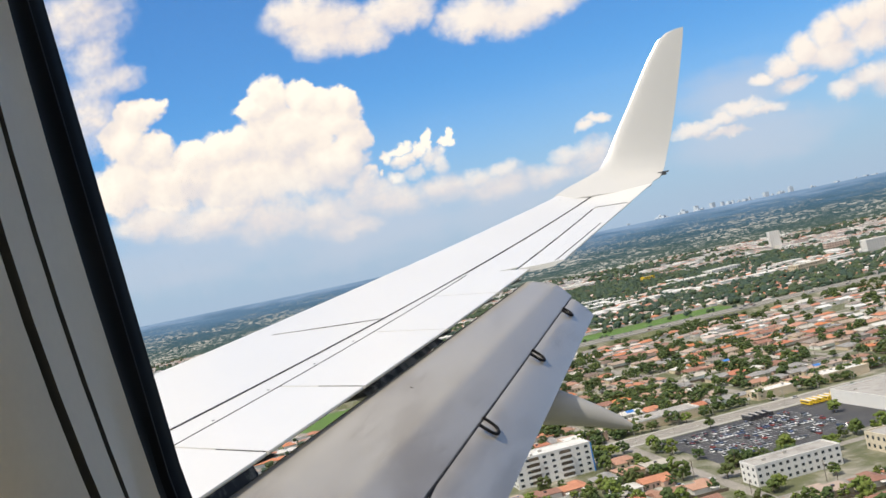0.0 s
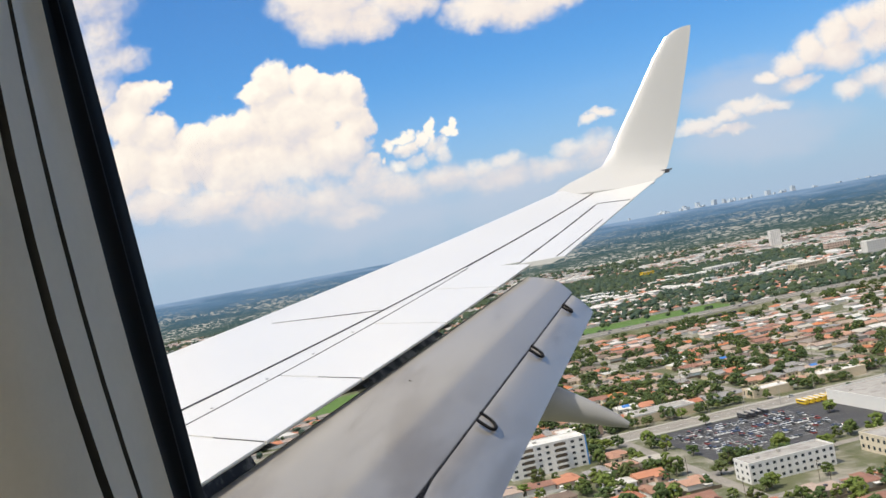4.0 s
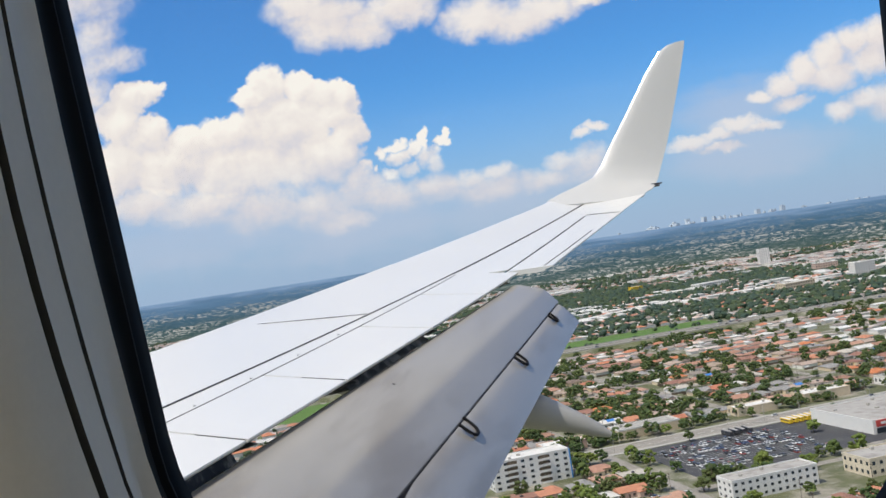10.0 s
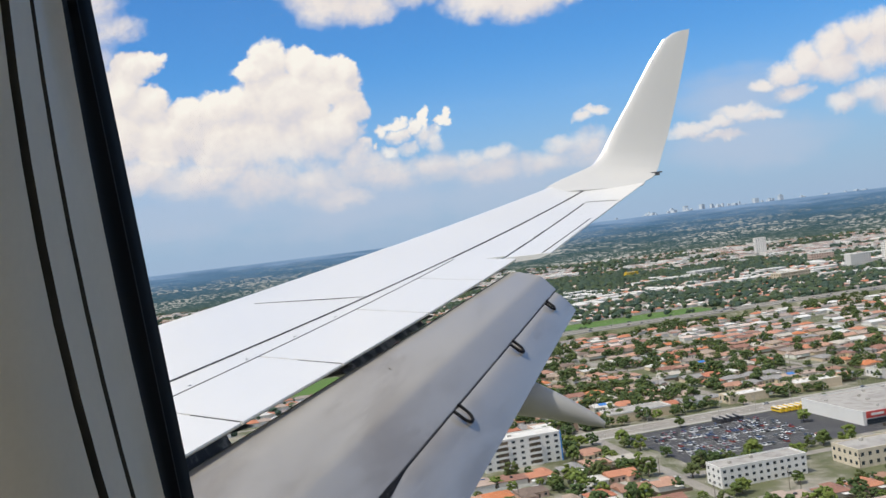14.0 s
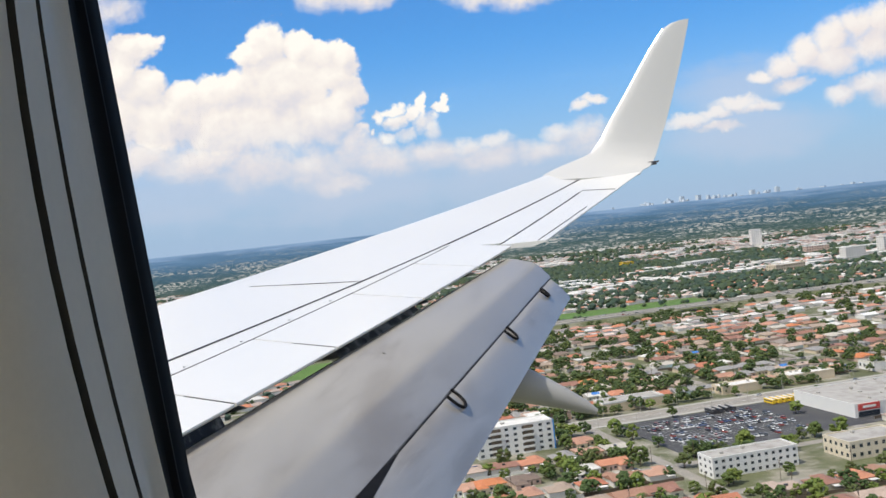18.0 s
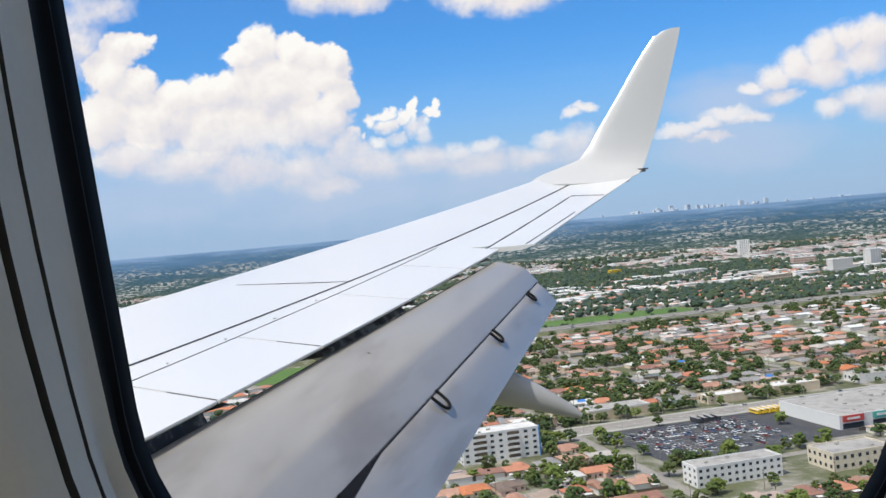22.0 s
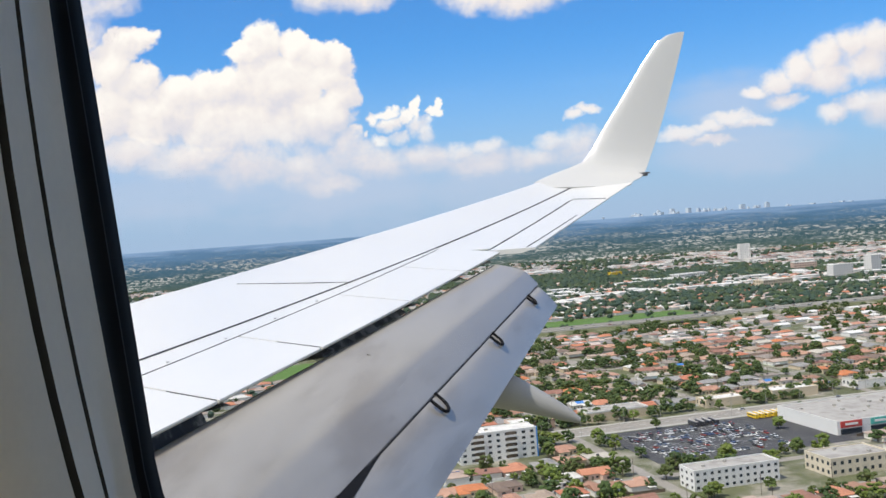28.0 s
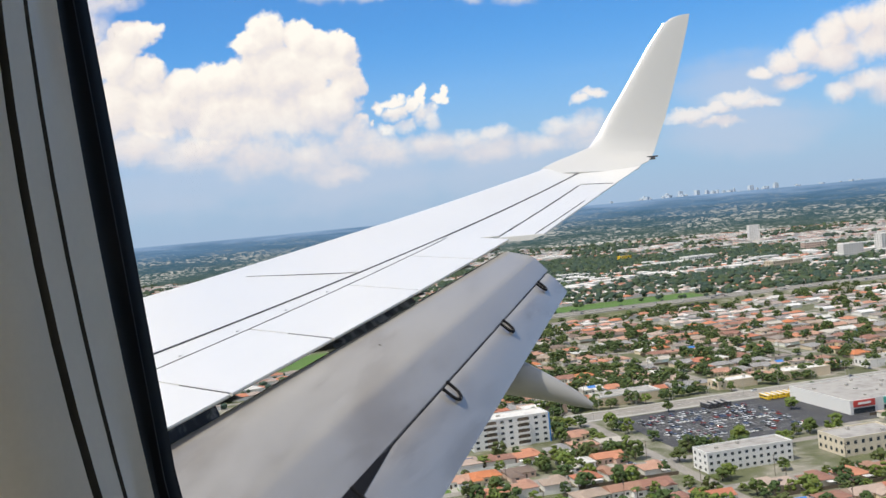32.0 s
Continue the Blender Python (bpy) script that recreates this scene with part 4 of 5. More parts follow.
# no opening is cut: solid dark blocks stand for the underpass shade
for u in (250, 560, 880):
    form = Form().box(u - 22, u + 22, -30.5, -18.2, -0.1, 3.9)
    part("underpass", form, DARK_SEAL, highway, "solid dark block for a shaded underpass")

# ---- houses ----
def house_kind(k):
    """One pattern of a low suburban house, with its parts; front towards -y."""
    r = random.Random(100 + k)
    w, d, h = r.uniform(12.5, 16.0), r.uniform(9.5, 12.5), r.uniform(2.9, 3.3)
    house = thing("house", pose(0, 0, -900), "", "house", "houses along the streets")
    x0, x1, y0, y1 = -w / 2, w / 2, -d / 2, d / 2
    wing_w, wing_d = r.uniform(5, 6.5), r.uniform(3.5, 5.5)
    side = 1 if k % 2 else -1
    wx0, wx1 = (x1 - wing_w, x1) if side > 0 else (x0, x0 + wing_w)
    walls = Form().box(x0, x1, y0, y1, -0.2, h)
    walls.box(wx0, wx1, y0 - wing_d, y0 + 0.1, -0.2, h - 0.01)
    part("wall", walls, WALL_PAINT, house)
    e = 0.55
    roof = Form()
    if k % 4 == 3:
        roof.box(x0 - e, x1 + e, y0 - e, y1 + e, h, h + 0.35)
        roof.box(wx0 - e, wx1 + e, y0 - wing_d - e, y0 + 0.2, h - 0.05, h + 0.25)
        part("roof", roof, ROOF_TILE, house)
        part("roof_unit", Form().box(-1, 0.4, -0.8, 0.6, h + 0.35, h + 1.2), STEEL, house, "grey rooftop air conditioner")
    else:
        inset = (d / 2 + e) if k % 4 != 1 else 0.0
        roof.hip(x0 - e, x1 + e, y0 - e, y1 + e, h, r.uniform(1.5, 2.1), inset)
        mid, half = (wx0 + wx1) / 2, wing_w / 2 + e
        # the front wing's ridge runs into the main roof
        v = [(mid - half, y0 - wing_d - e, h), (mid + half, y0 - wing_d - e, h), (mid + half, y0 + d * 0.4, h), (mid - half, y0 + d * 0.4, h),
             (mid, y0 - wing_d - e + (half if inset else 0), h + 1.35), (mid, y0 + d * 0.4, h + 1.35)]
        roof.add(v, [(0, 1, 4), (1, 2, 5, 4), (3, 0, 4, 5), (2, 3, 5), (3, 2, 1, 0)])
        part("roof", roof, ROOF_TILE, house)
    for x in (x0 + 1.2, x0 + w * 0.45, x1 - 2.6):
        if not wx0 - 1.4 < x < wx1:
            part("window", Form().box(x, x + 1.4, y0 - 0.06, y0 + 0.05, 1.0, 2.2), WINDOW_GLASS, house)
    part("window", Form().box(mid_of(wx0, wx1) - 0.9, mid_of(wx0, wx1) + 0.9, y0 - wing_d - 0.06, y0 - wing_d + 0.05, 0.9, 2.2), WINDOW_GLASS, house)
    dx = x0 + w * 0.3 if side > 0 else x0 + w * 0.62
    part("door", Form().box(dx, dx + 1.0, y0 - 0.07, y0 + 0.05, 0.05, 2.1), BARK, house)
    gx = wx0 - 4.2 if side > 0 else wx1 + 0.6
    part("driveway", Form().box(gx, gx + 3.6, y0 - wing_d - 3.6, y0 + 0.2, -0.2, 0.05), CONCRETE, house, "pale concrete driveway")
    if k in (2, 6):
        part("patio_cover", Form().box(x0 + 1, x0 + 5, y1, y1 + 3.4, h - 0.5, h - 0.32), WHITE_ROOF, house, "white patio cover")
    if k in (1, 4, 6):
        part("shed", Form().box(x1 - 3.4, x1 - 0.4, y1 + 1.6, y1 + 4.0, -0.2, 2.2).hip(x1 - 3.6, x1 - 0.2, y1 + 1.4, y1 + 4.2, 2.2, 0.5, 0.0, 0.08), WHITE_ROOF, house, "small pale garden shed")
    part("fence", Form().box(-9, 9, y1 + 4.6, y1 + 4.72, -0.2, 1.7), WHITE_WALL if k % 3 == 0 else BARK, house)
    part("yard", Form().box(-8.2, 8.2, y0 - wing_d - 2.6, y1 + 4.5, -0.2, 0.03), LAWN if k in (1, 4) else (CONCRETE if k == 3 else YARD), house)
    if k == 5:
        part("swimming_pool", Form().box(x0 + 2, x0 + 8, y1 + 1.2, y1 + 4.0, -0.3, 0.08), POOL, house, "small turquoise pool")
    return house


def mid_of(a, b):
    return (a + b) / 2


HOUSE_LABELS = ["low stucco house with a hipped tile roof", "low stucco house with a gabled roof", "single-storey house with an L-shaped hipped roof",
                "flat-roofed stucco bungalow with rooftop unit"]
HOUSES = [house_kind(k) for k in range(8)]
placed = []   # street coordinates taken by houses and halls


def free(u, v, r):
    return all((u - a) ** 2 + (v - b) ** 2 > (r + c) ** 2 for a, b, c in placed)


def keep_out(u0, u1, v0, v1, step=9.0):
    u = u0
    while u <= u1:
        v = v0
        while v <= v1:
            placed.append((u, v, step * 0.75))
            v += step
        u += step


# plots of the larger buildings and the lot
keep_out(236, 330, 500, 584)
keep_out(345, 440, 505, 580)
keep_out(128, 190, 545, 585)
keep_out(290, 330, 425, 470)
keep_out(222, 272, 440, 464)
keep_out(20, 200, 1000, 1105)

plots = []
for v in STREET_V:
    for side in (-1, 1):
        row = v + side * 15.5
        if 578 < row < 630 or row > 1112:
            continue
        u = -150 + rnd.uniform(0, 12)
        while u < 980:
            u += rnd.uniform(15.5, 18.5)
            if not seen(u, row) or any(abs(u - c) < 10 for c in CROSS_U) or not free(u, row, 4) or rnd.random() < 0.04:
                continue
            placed.append((u, row, 7.0))
            plots.append((bearing(u, row)[1], u, row + rnd.uniform(-1.0, 1.0), (180 if side < 0 else 0) + rnd.choice((0, 0, 0, 2, -3)), rnd.randrange(8)))
plots.sort()
for i, (r, u, row, turn, k) in enumerate(plots[:300]):
    ob = copy_thing(HOUSES[k], town(u, row, 0, turn))
    ob["label"] = HOUSE_LABELS[3 if k % 4 == 3 else (1 if k % 4 == 1 else k % 4)]
    if i % 31 == 12:
        part("tarp", Form().box(-3.2, 2.4, -2.6, 2.6, 5.0, 5.12) if k % 4 == 3 else Form().add(
            [(-3, -3.6, 4.25), (3, -3.6, 4.25), (3, -0.4, 5.4), (-3, -0.4, 5.4), (-3, -3.6, 4.1), (3, -3.6, 4.1), (3, -0.4, 5.2), (-3, -0.4, 5.2)],
            [(0, 1, 2, 3), (7, 6, 5, 4), (0, 4, 5, 1), (1, 5, 6, 2), (2, 6, 7, 3), (3, 7, 4, 0)]), BLUE_TARP, ob, "bright blue roof tarpaulin")
# the farther houses on this side of the highway, joined
more_roofs, more_walls, more_yards = Form(), Form(), Form()
for r, u, row, turn, k in plots[300:]:
    m = town(u, row, 0, turn)
    w, d, high = rnd.uniform(12, 16.5), rnd.uniform(9.5, 13), rnd.uniform(2.9, 3.4)
    rise = 0.25 if k % 4 == 3 else rnd.uniform(1.4, 2.2)
    f = Form().hip(-w / 2 - 0.5, w / 2 + 0.5, -d / 2 - 0.5, d / 2 + 0.5, high, rise, None if k % 4 != 1 and rise > 1 else 0.4)
    more_roofs.add([tuple(m @ Vector(p)) for p in f.v], f.f)
    x = rnd.choice((-w / 2, w / 2 - 6))
    f = Form().hip(x, x + 6, -d / 2 - 4.2, -d / 2 + 2, high - 0.1, rise * 0.6, 0.3)
    more_roofs.add([tuple(m @ Vector(p)) for p in f.v], f.f)
    f = Form().box(-w / 2, w / 2, -d / 2, d / 2, -0.2, high).box(x + 0.5, x + 5.5, -d / 2 - 3.8, -d / 2 + 0.1, -0.2, high - 0.1)
    more_walls.add([tuple(m @ Vector(p)) for p in f.v], f.f)
    f = Form().box(-8, 8, -d / 2 - 7, d / 2 + 5, -0.2, 0.03)
    more_yards.add([tuple(m @ Vector(p)) for p in f.v], f.f)
for name, form, mat, label in (("house_roofs", more_roofs, ROOF_FAR, "many farther tile and membrane roofs"), ("house_walls", more_walls, WHITE_WALL, "pale walls of the farther houses"),
                               ("house_yards", more_yards, YARD, "dry yards of the farther houses")):
    tagged(new(name, form.raw(name, mat)), label, "houses", kind="stuff")
for ob in HOUSES:
    for o in (*ob.children_recursive, ob):
        bpy.data.objects.remove(o)

# ---- trees ----
bm = bmesh.new()
bmesh.ops.create_icosphere(bm, subdivisions=1, radius=1.0)
ICO_V = np.array([tuple(p.co) for p in bm.verts])
ICO_F = [tuple(p.index for p in face.verts) for face in bm.faces]
bm.free()


def crown_form(r, wide, high, base, puffs, size):
    """A crown of many small uneven leaf clumps with gaps."""
    form = Form()
    for i in range(puffs):
        a, q = r.uniform(0, 2 * math.pi), r.uniform(0.15, 1.0) ** 0.6
        zz = r.uniform(-0.75, 1.0)
        k = math.sqrt(max(0.05, 1 - zz * zz * 0.85)) * q
        c = np.array([wide * k * math.cos(a), wide * k * math.sin(a), base + high * (0.5 + 0.5 * zz)])
        s = size * r.uniform(0.6, 1.25)
        jit = np.array([[r.uniform(0.55, 1.35) for _ in range(3)] for _ in range(len(ICO_V))])
        form.add([tuple(p) for p in (c + ICO_V * jit * s * np.array([1, 1, 0.8]))], ICO_F)
    return form


def tree_kind(k):
    r = random.Random(300 + k)
    tree = thing("tree", pose(0, 0, -900), "broad leafy green street tree", "tree", "trees of the town")
    high, wide = r.uniform(5.0, 7.0), r.uniform(3.2, 4.8)
    trunk = Form().tube((0, 0, -0.3), (0.15, 0.1, 2.2), 0.32, 0.22, 7)
    for i in range(4):
        a = i * 1.57 + r.uniform(-0.4, 0.4)
        trunk.tube((0.15, 0.1, 2.0), (wide * 0.55 * math.cos(a), wide * 0.55 * math.sin(a), 2.0 + high * 0.5), 0.16, 0.06, 5)
    part("trunk", trunk, BARK, tree)
    part("crown", crown_form(r, wide, high, 1.8, 30, 1.25).raw("crown", LEAVES), LEAVES, tree)
    return tree


def palm_kind(k):
    r = random.Random(400 + k)
    palm = thing("palm_tree", pose(0, 0, -900), "tall slender palm tree with drooping fronds", "palm tree", "palms of the town")
    h = r.uniform(8, 11)
    part("trunk", Form().tube((0, 0, -0.3), (0.3, 0.1, h), 0.22, 0.15, 7), BARK, palm)
    for i in range(11):
        a = 2 * math.pi * i / 11 + r.uniform(-0.2, 0.2)
        form = Form()
        up, reach = r.uniform(0.2, 1.0), r.uniform(2.2, 3.0)
        rows = []
        for j in range(5):
            s = j / 4
            x, z = reach * s, h + up * 1.6 * s - 2.2 * s * s
            half = 0.42 * math.sin(math.pi * min(1, 0.15 + 0.85 * s)) + 0.04
            c, q = math.cos(a), math.sin(a)
            rows.append([(0.3 + x * c - half * q, 0.1 + x * q + half * c, z - half * 0.5), (0.3 + x * c, 0.1 + x * q, z + 0.05),
                         (0.3 + x * c + half * q, 0.1 + x * q - half * c, z - half * 0.5)])
        form.loft(rows, False, False)
        part("frond", form.raw("frond", LEAVES), LEAVES, palm)
    return palm


TREES = [tree_kind(k) for k in range(6)]
PALMS = [palm_kind(k) for k in range(2)]


def plant(kind, u, v, s):
    ob = copy_thing(kind, town(u, v, 0, rnd.uniform(0, 360)))
    ob.scale = (s, s, s * rnd.uniform(0.85, 1.1))
    return ob


CROWNS = {kind: next(o.data for o in kind.children if o.name.startswith("crown")) for kind in TREES}
tree_count = 0
wood = Form()
for i in range(9000):
    v = 335 + 785 * (i / 9000) ** 1.1
    a = rnd.uniform(-9.5, 18.5)
    u = v * math.tan(radians(a + GRID))
    if not seen(u, v) or not free(u, v, -1.0) or 588 < v < 620 or v > 1112:
        continue
    if 232 < u < 448 and 496 < v < 591 and rnd.random() < 0.8:
        continue
    if any(abs(v - s) < 4.6 for s in STREET_V) or any(abs(u - c) < 4.6 for c in CROSS_U):
        continue
    grove = noise.noise(Vector((u / 75, v / 45, 1.7)))
    if rnd.random() > ((0.4 if v < 600 else 0.8) if grove > 0.17 else (0.17 if v < 600 else 0.15)):
        continue
    if tree_count > 285:
        kind, s = TREES[rnd.randrange(6)], rnd.uniform(0.45, 1.25)
        m = town(u, v, 0, rnd.uniform(0, 360))
        wood.add([tuple(m @ (p.co * s)) for p in CROWNS[kind].vertices], [tuple(q.vertices) for q in CROWNS[kind].polygons])
        continue
    if rnd.random() < 0.07:
        plant(PALMS[rnd.randrange(2)], u, v, rnd.uniform(0.75, 1.1))
    else:
        plant(TREES[rnd.randrange(6)], u, v, rnd.uniform(0.45, 1.2))
    tree_count += 1

tagged(new("tree_belt", wood.raw("tree_belt", LEAVES_MID)), "leafy green trees between the farther houses", "trees", kind="stuff")
for ob in TREES + PALMS:
    for o in (*ob.children_recursive, ob):
        bpy.data.objects.remove(o)

# ---- cars ----
def car_kind(k):
    car = thing("car", pose(0, 0, -900), "small car beside a street kerb", "car", "cars of the town")
    l, w = 4.4, 1.75
    h = (1.42, 1.62)[k]
    body = Form().loft([[(-l / 2, s * w / 2 * 0.92, z) for s, z in ((-1, 0.35), (-1, 0.75), (1, 0.75), (1, 0.35))],
                        [(-l / 2 + 0.25, s * w / 2, z) for s, z in ((-1, 0.25), (-1, 0.86), (1, 0.86), (1, 0.25))],
                        [(l / 2 - 0.5, s * w / 2, z) for s, z in ((-1, 0.25), (-1, 0.82), (1, 0.82), (1, 0.25))],
                        [(l / 2, s * w / 2 * 0.9, z) for s, z in ((-1, 0.35), (-1, 0.66), (1, 0.66), (1, 0.35))]])
    part("body", body, CAR_PAINT, car)
    a, b = (-1.75, 1.15)
    glass = Form().loft([[(a, -0.78, 0.84), (a, 0.78, 0.84), (b, 0.78, 0.82), (b, -0.78, 0.82)],
                         [(a + 0.45, -0.62, h - 0.06), (a + 0.45, 0.62, h - 0.06), (b - 0.75, 0.62, h - 0.06), (b - 0.75, -0.62, h - 0.06)]])
    part("windows", glass, WINDOW_GLASS, car, "dark window band")
    part("roof", Form().box(a + 0.42, b - 0.72, -0.64, 0.64, h - 0.07, h), CAR_PAINT, car)
    for x in (-1.35, 1.4):
        for y in (-0.78, 0.78):
            part("wheel", Form().tube((x, y - 0.1, 0.32), (x, y + 0.1, 0.32), 0.32, 0.32, 10), TYRE, car)
    return car


CARS = [car_kind(0), car_kind(1)]
for i in range(46):   # traffic on the highway
    u, lane = rnd.uniform(180, 980), rnd.choice((-13.5, -9.5, -5.5, 5.5, 9.5, 13.5))
    if seen(u, HIGH_V):
        ob = copy_thing(CARS[i % 2], town(u, HIGH_V + lane, 5.39, 0 if lane < 0 else 180))
        ob["label"] = "car driving lane of the highway"
for i in range(60):   # along the streets
    v = rnd.choice(STREET_V + [600, 608])
    u = rnd.uniform(100, 600)
    if v != 540 and seen(u, v) and free(u, v, 1):
        copy_thing(CARS[i % 2], town(u, v + rnd.choice((-2.4, 2.4)), 0.07, rnd.choice((0, 180))))

# ---- poles, lamps and buses ----
def pole_kind():
    pole = thing("utility_pole", pose(0, 0, -900), "tall grey wooden utility pole with crossarm", "utility pole", "poles along the streets")
    part("shaft", Form().tube((0, 0, -0.3), (0, 0, 10.5), 0.17, 0.11, 8), BARK, pole)
    part("crossarm", Form().box(-1.2, 1.2, -0.08, 0.08, 9.6, 9.78), BARK, pole)
    part("transformer", Form().tube((0.35, 0, 7.6), (0.35, 0, 8.6), 0.25, 0.25, 8), STEEL, pole, "grey can transformer")
    return pole


def lamp_kind():
    lamp = thing("street_lamp", pose(0, 0, -900), "slim grey steel street lamp with arm", "street lamp", "street lamps")
    part("post", Form().tube((0, 0, -0.3), (0, 0, 9.5), 0.12, 0.08, 8), CONCRETE, lamp)
    part("arm", Form().tube((0, 0, 9.3), (0, -2.2, 9.8), 0.06, 0.05, 6), CONCRETE, lamp)
    part("head", Form().box(-0.16, 0.16, -2.9, -2.1, 9.7, 9.9), STEEL, lamp)
    return lamp


def bus_kind(paint, roof, label):
    bus = thing("bus", pose(0, 0, -900), label, "bus", "buses beside the car park")
    body = Form().loft([[(x, s * w, z) for s, z in ((-1, 0.5), (-1, 2.7), (-0.8, 3.05), (0.8, 3.05), (1, 2.7), (1, 0.5))] for x, w in ((-5.6, 1.15), (-5.3, 1.25), (4.9, 1.25), (5.4, 1.1))])
    part("body", body, paint, bus)
    part("roof", Form().box(-5.2, 4.8, -0.95, 0.95, 3.05, 3.12), roof, bus)
    for s in (-1, 1):
        part("window_band", Form().box(-4.9, 4.6, s * 1.25 - 0.02, s * 1.25 + 0.02, 1.7, 2.5), WINDOW_GLASS, bus)
    part("windscreen", Form().box(5.2, 5.45, -0.95, 0.95, 1.5, 2.6), WINDOW_GLASS, bus)
    for x in (-3.4, 3.5):
        for y in (-1.1, 1.1):
            wheel = part("wheel", Form().tube((x, y - 0.14, 0.48), (x, y + 0.14, 0.48), 0.48, 0.48, 10), TYRE, bus)
            part("hub", Form().tube((x, y - 0.16, 0.48), (x, y + 0.16, 0.48), 0.2, 0.2, 8), STEEL, wheel)
    return bus


POLE, LAMP = pole_kind(), lamp_kind()
BUSES = [bus_kind(YELLOW, WHITE_ROOF, "yellow school bus with white roof"), bus_kind(STEEL, FLAT_ROOF, "dark grey coach with tinted windows")]
for v in STREET_V[:7]:
    for i in range(24):
        u = 20 + i * 38
        if v != 540 and seen(u, v, -8, 17) and not any(abs(u - c) < 5 for c in CROSS_U):
            copy_thing(POLE, town(u, v + 5.0, 0, 90))
for i in range(30):
    u = 120 + i * 26
    if seen(u, 594, -9, 18):
        copy_thing(LAMP, town(u, 592.4, 0.2, 180))
        copy_thing(LAMP, town(u + 13, 615.5, 0.2, 0))
for i in range(26):
    u = 180 + i * 40
    if seen(u, HIGH_V, -8, 18):
        copy_thing(LAMP, town(u, HIGH_V, 6.3, 0))
for i in range(16):
    copy_thing(BUSES[0], town(338 + i * 4.2, 583.5, 0.09, 90 + rnd.uniform(-2, 2)))
for i in range(4):
    copy_thing(BUSES[1], town(296 + i * 4.6, 583.0, 0.09, 90 + rnd.uniform(-3, 3)))
for ob in [POLE, LAMP] + BUSES:
    for o in (*ob.children_recursive, ob):
        bpy.data.objects.remove(o)

# ---- parking lot, store, apartment block ----
lot = new("parking_lot", Form().box(234, 446, 498, 589, -0.2, 0.09).mesh("parking_lot", ASPHALT))
lot.matrix_basis = town(0, 0)
tagged(lot, "dark asphalt car park", "car park", kind="structure")
form = Form()
for row in range(5):
    for i in range(30):
        form.box(242 + i * 2.75, 242.12 + i * 2.75, 507 + row * 15, 517 + row * 15, 0.09, 0.10)
ob = new("parking_lines", form.mesh("parking_lines", PAINT_LINE))
ob.matrix_basis = town(0, 0)
tagged(ob, "white bay lines on the asphalt", "marking", kind="stuff")
for row in range(5):
    for half in (0, 1):
        for i in range(29):
            if rnd.random() < 0.55:
                ob = copy_thing(CARS[rnd.randrange(2)], town(243.4 + i * 2.75, 509.4 + row * 15 + half * 5.2, 0.09, 90 + rnd.choice((0, 180)) + rnd.uniform(-2, 2)))
                ob["label"] = "car parked in a row of the car park"
for ob in CARS:
    for o in (*ob.children_recursive, ob):
        bpy.data.objects.remove(o)


def slab_building(name, u, v, turn, w, d, h, wall_mat, roof_mat, label, category, storeys, bays, group=""):
    """A flat-roofed building with a parapet, storeys of windows and rooftop units."""
    b = thing(name, town(u, v, 0, turn), label, category, group)
    x0, x1, y0, y1 = -w / 2, w / 2, -d / 2, d / 2
    part("wall", Form().box(x0, x1, y0, y1, -0.3, h), wall_mat, b)
    part("roof", Form().box(x0 + 0.3, x1 - 0.3, y0 + 0.3, y1 - 0.3, h, h + 0.12), roof_mat, b)
    par = Form()
    par.box(x0 - 0.1, x1 + 0.1, y0 - 0.1, y0 + 0.3, h - 0.2, h + 0.8).box(x0 - 0.1, x1 + 0.1, y1 - 0.3, y1 + 0.1, h - 0.2, h + 0.8)
    par.box(x0 - 0.1, x0 + 0.3, y0 + 0.3, y1 - 0.3, h - 0.2, h + 0.8).box(x1 - 0.3, x1 + 0.1, y0 + 0.3, y1 - 0.3, h - 0.2, h + 0.8)
    part("parapet", par, wall_mat, b)
    r = random.Random(int(u * 7 + v))
    for i in range(max(2, int(w * d / 250))):
        x, y = r.uniform(x0 + 2, x1 - 3), r.uniform(y0 + 2, y1 - 3)
        part("roof_unit", Form().box(x, x + r.uniform(1, 2.4), y, y + r.uniform(1, 2), h + 0.12, h + r.uniform(0.9, 1.9)), CONCRETE, b, "grey rooftop unit")
    if storeys:
        pane_w = 0.4 * w / bays
        pane = Form().box(-pane_w / 2, pane_w / 2, -0.08, 0.05, 0, 0.42 * h / storeys).mesh("window", WINDOW_GLASS)
        deep = max(2, int(d / (w / bays)))
        for s in range(storeys):
            z = (s + 0.35) * h / storeys
            for i in range(bays):
                o = part("window", pane, None, b)
                o.location = (x0 + (i + 0.5) * w / bays, y0, z)
            for i in range(deep):
                o = part("window", pane, None, b)
                o.matrix_basis = pose(x1, y0 + (i + 0.5) * d / deep, z, 0, 0, 90)
                o = part("window", pane, None, b)
                o.matrix_basis = pose(x0, y0 + (i + 0.5) * d / deep, z, 0, 0, -90)
    return b


store = slab_building("store", 392, 543, 0, 84, 62, 7.5, WHITE_WALL, FLAT_ROOF, "long flat-roofed store with pale walls and coloured fascias", "store", 0, 0)
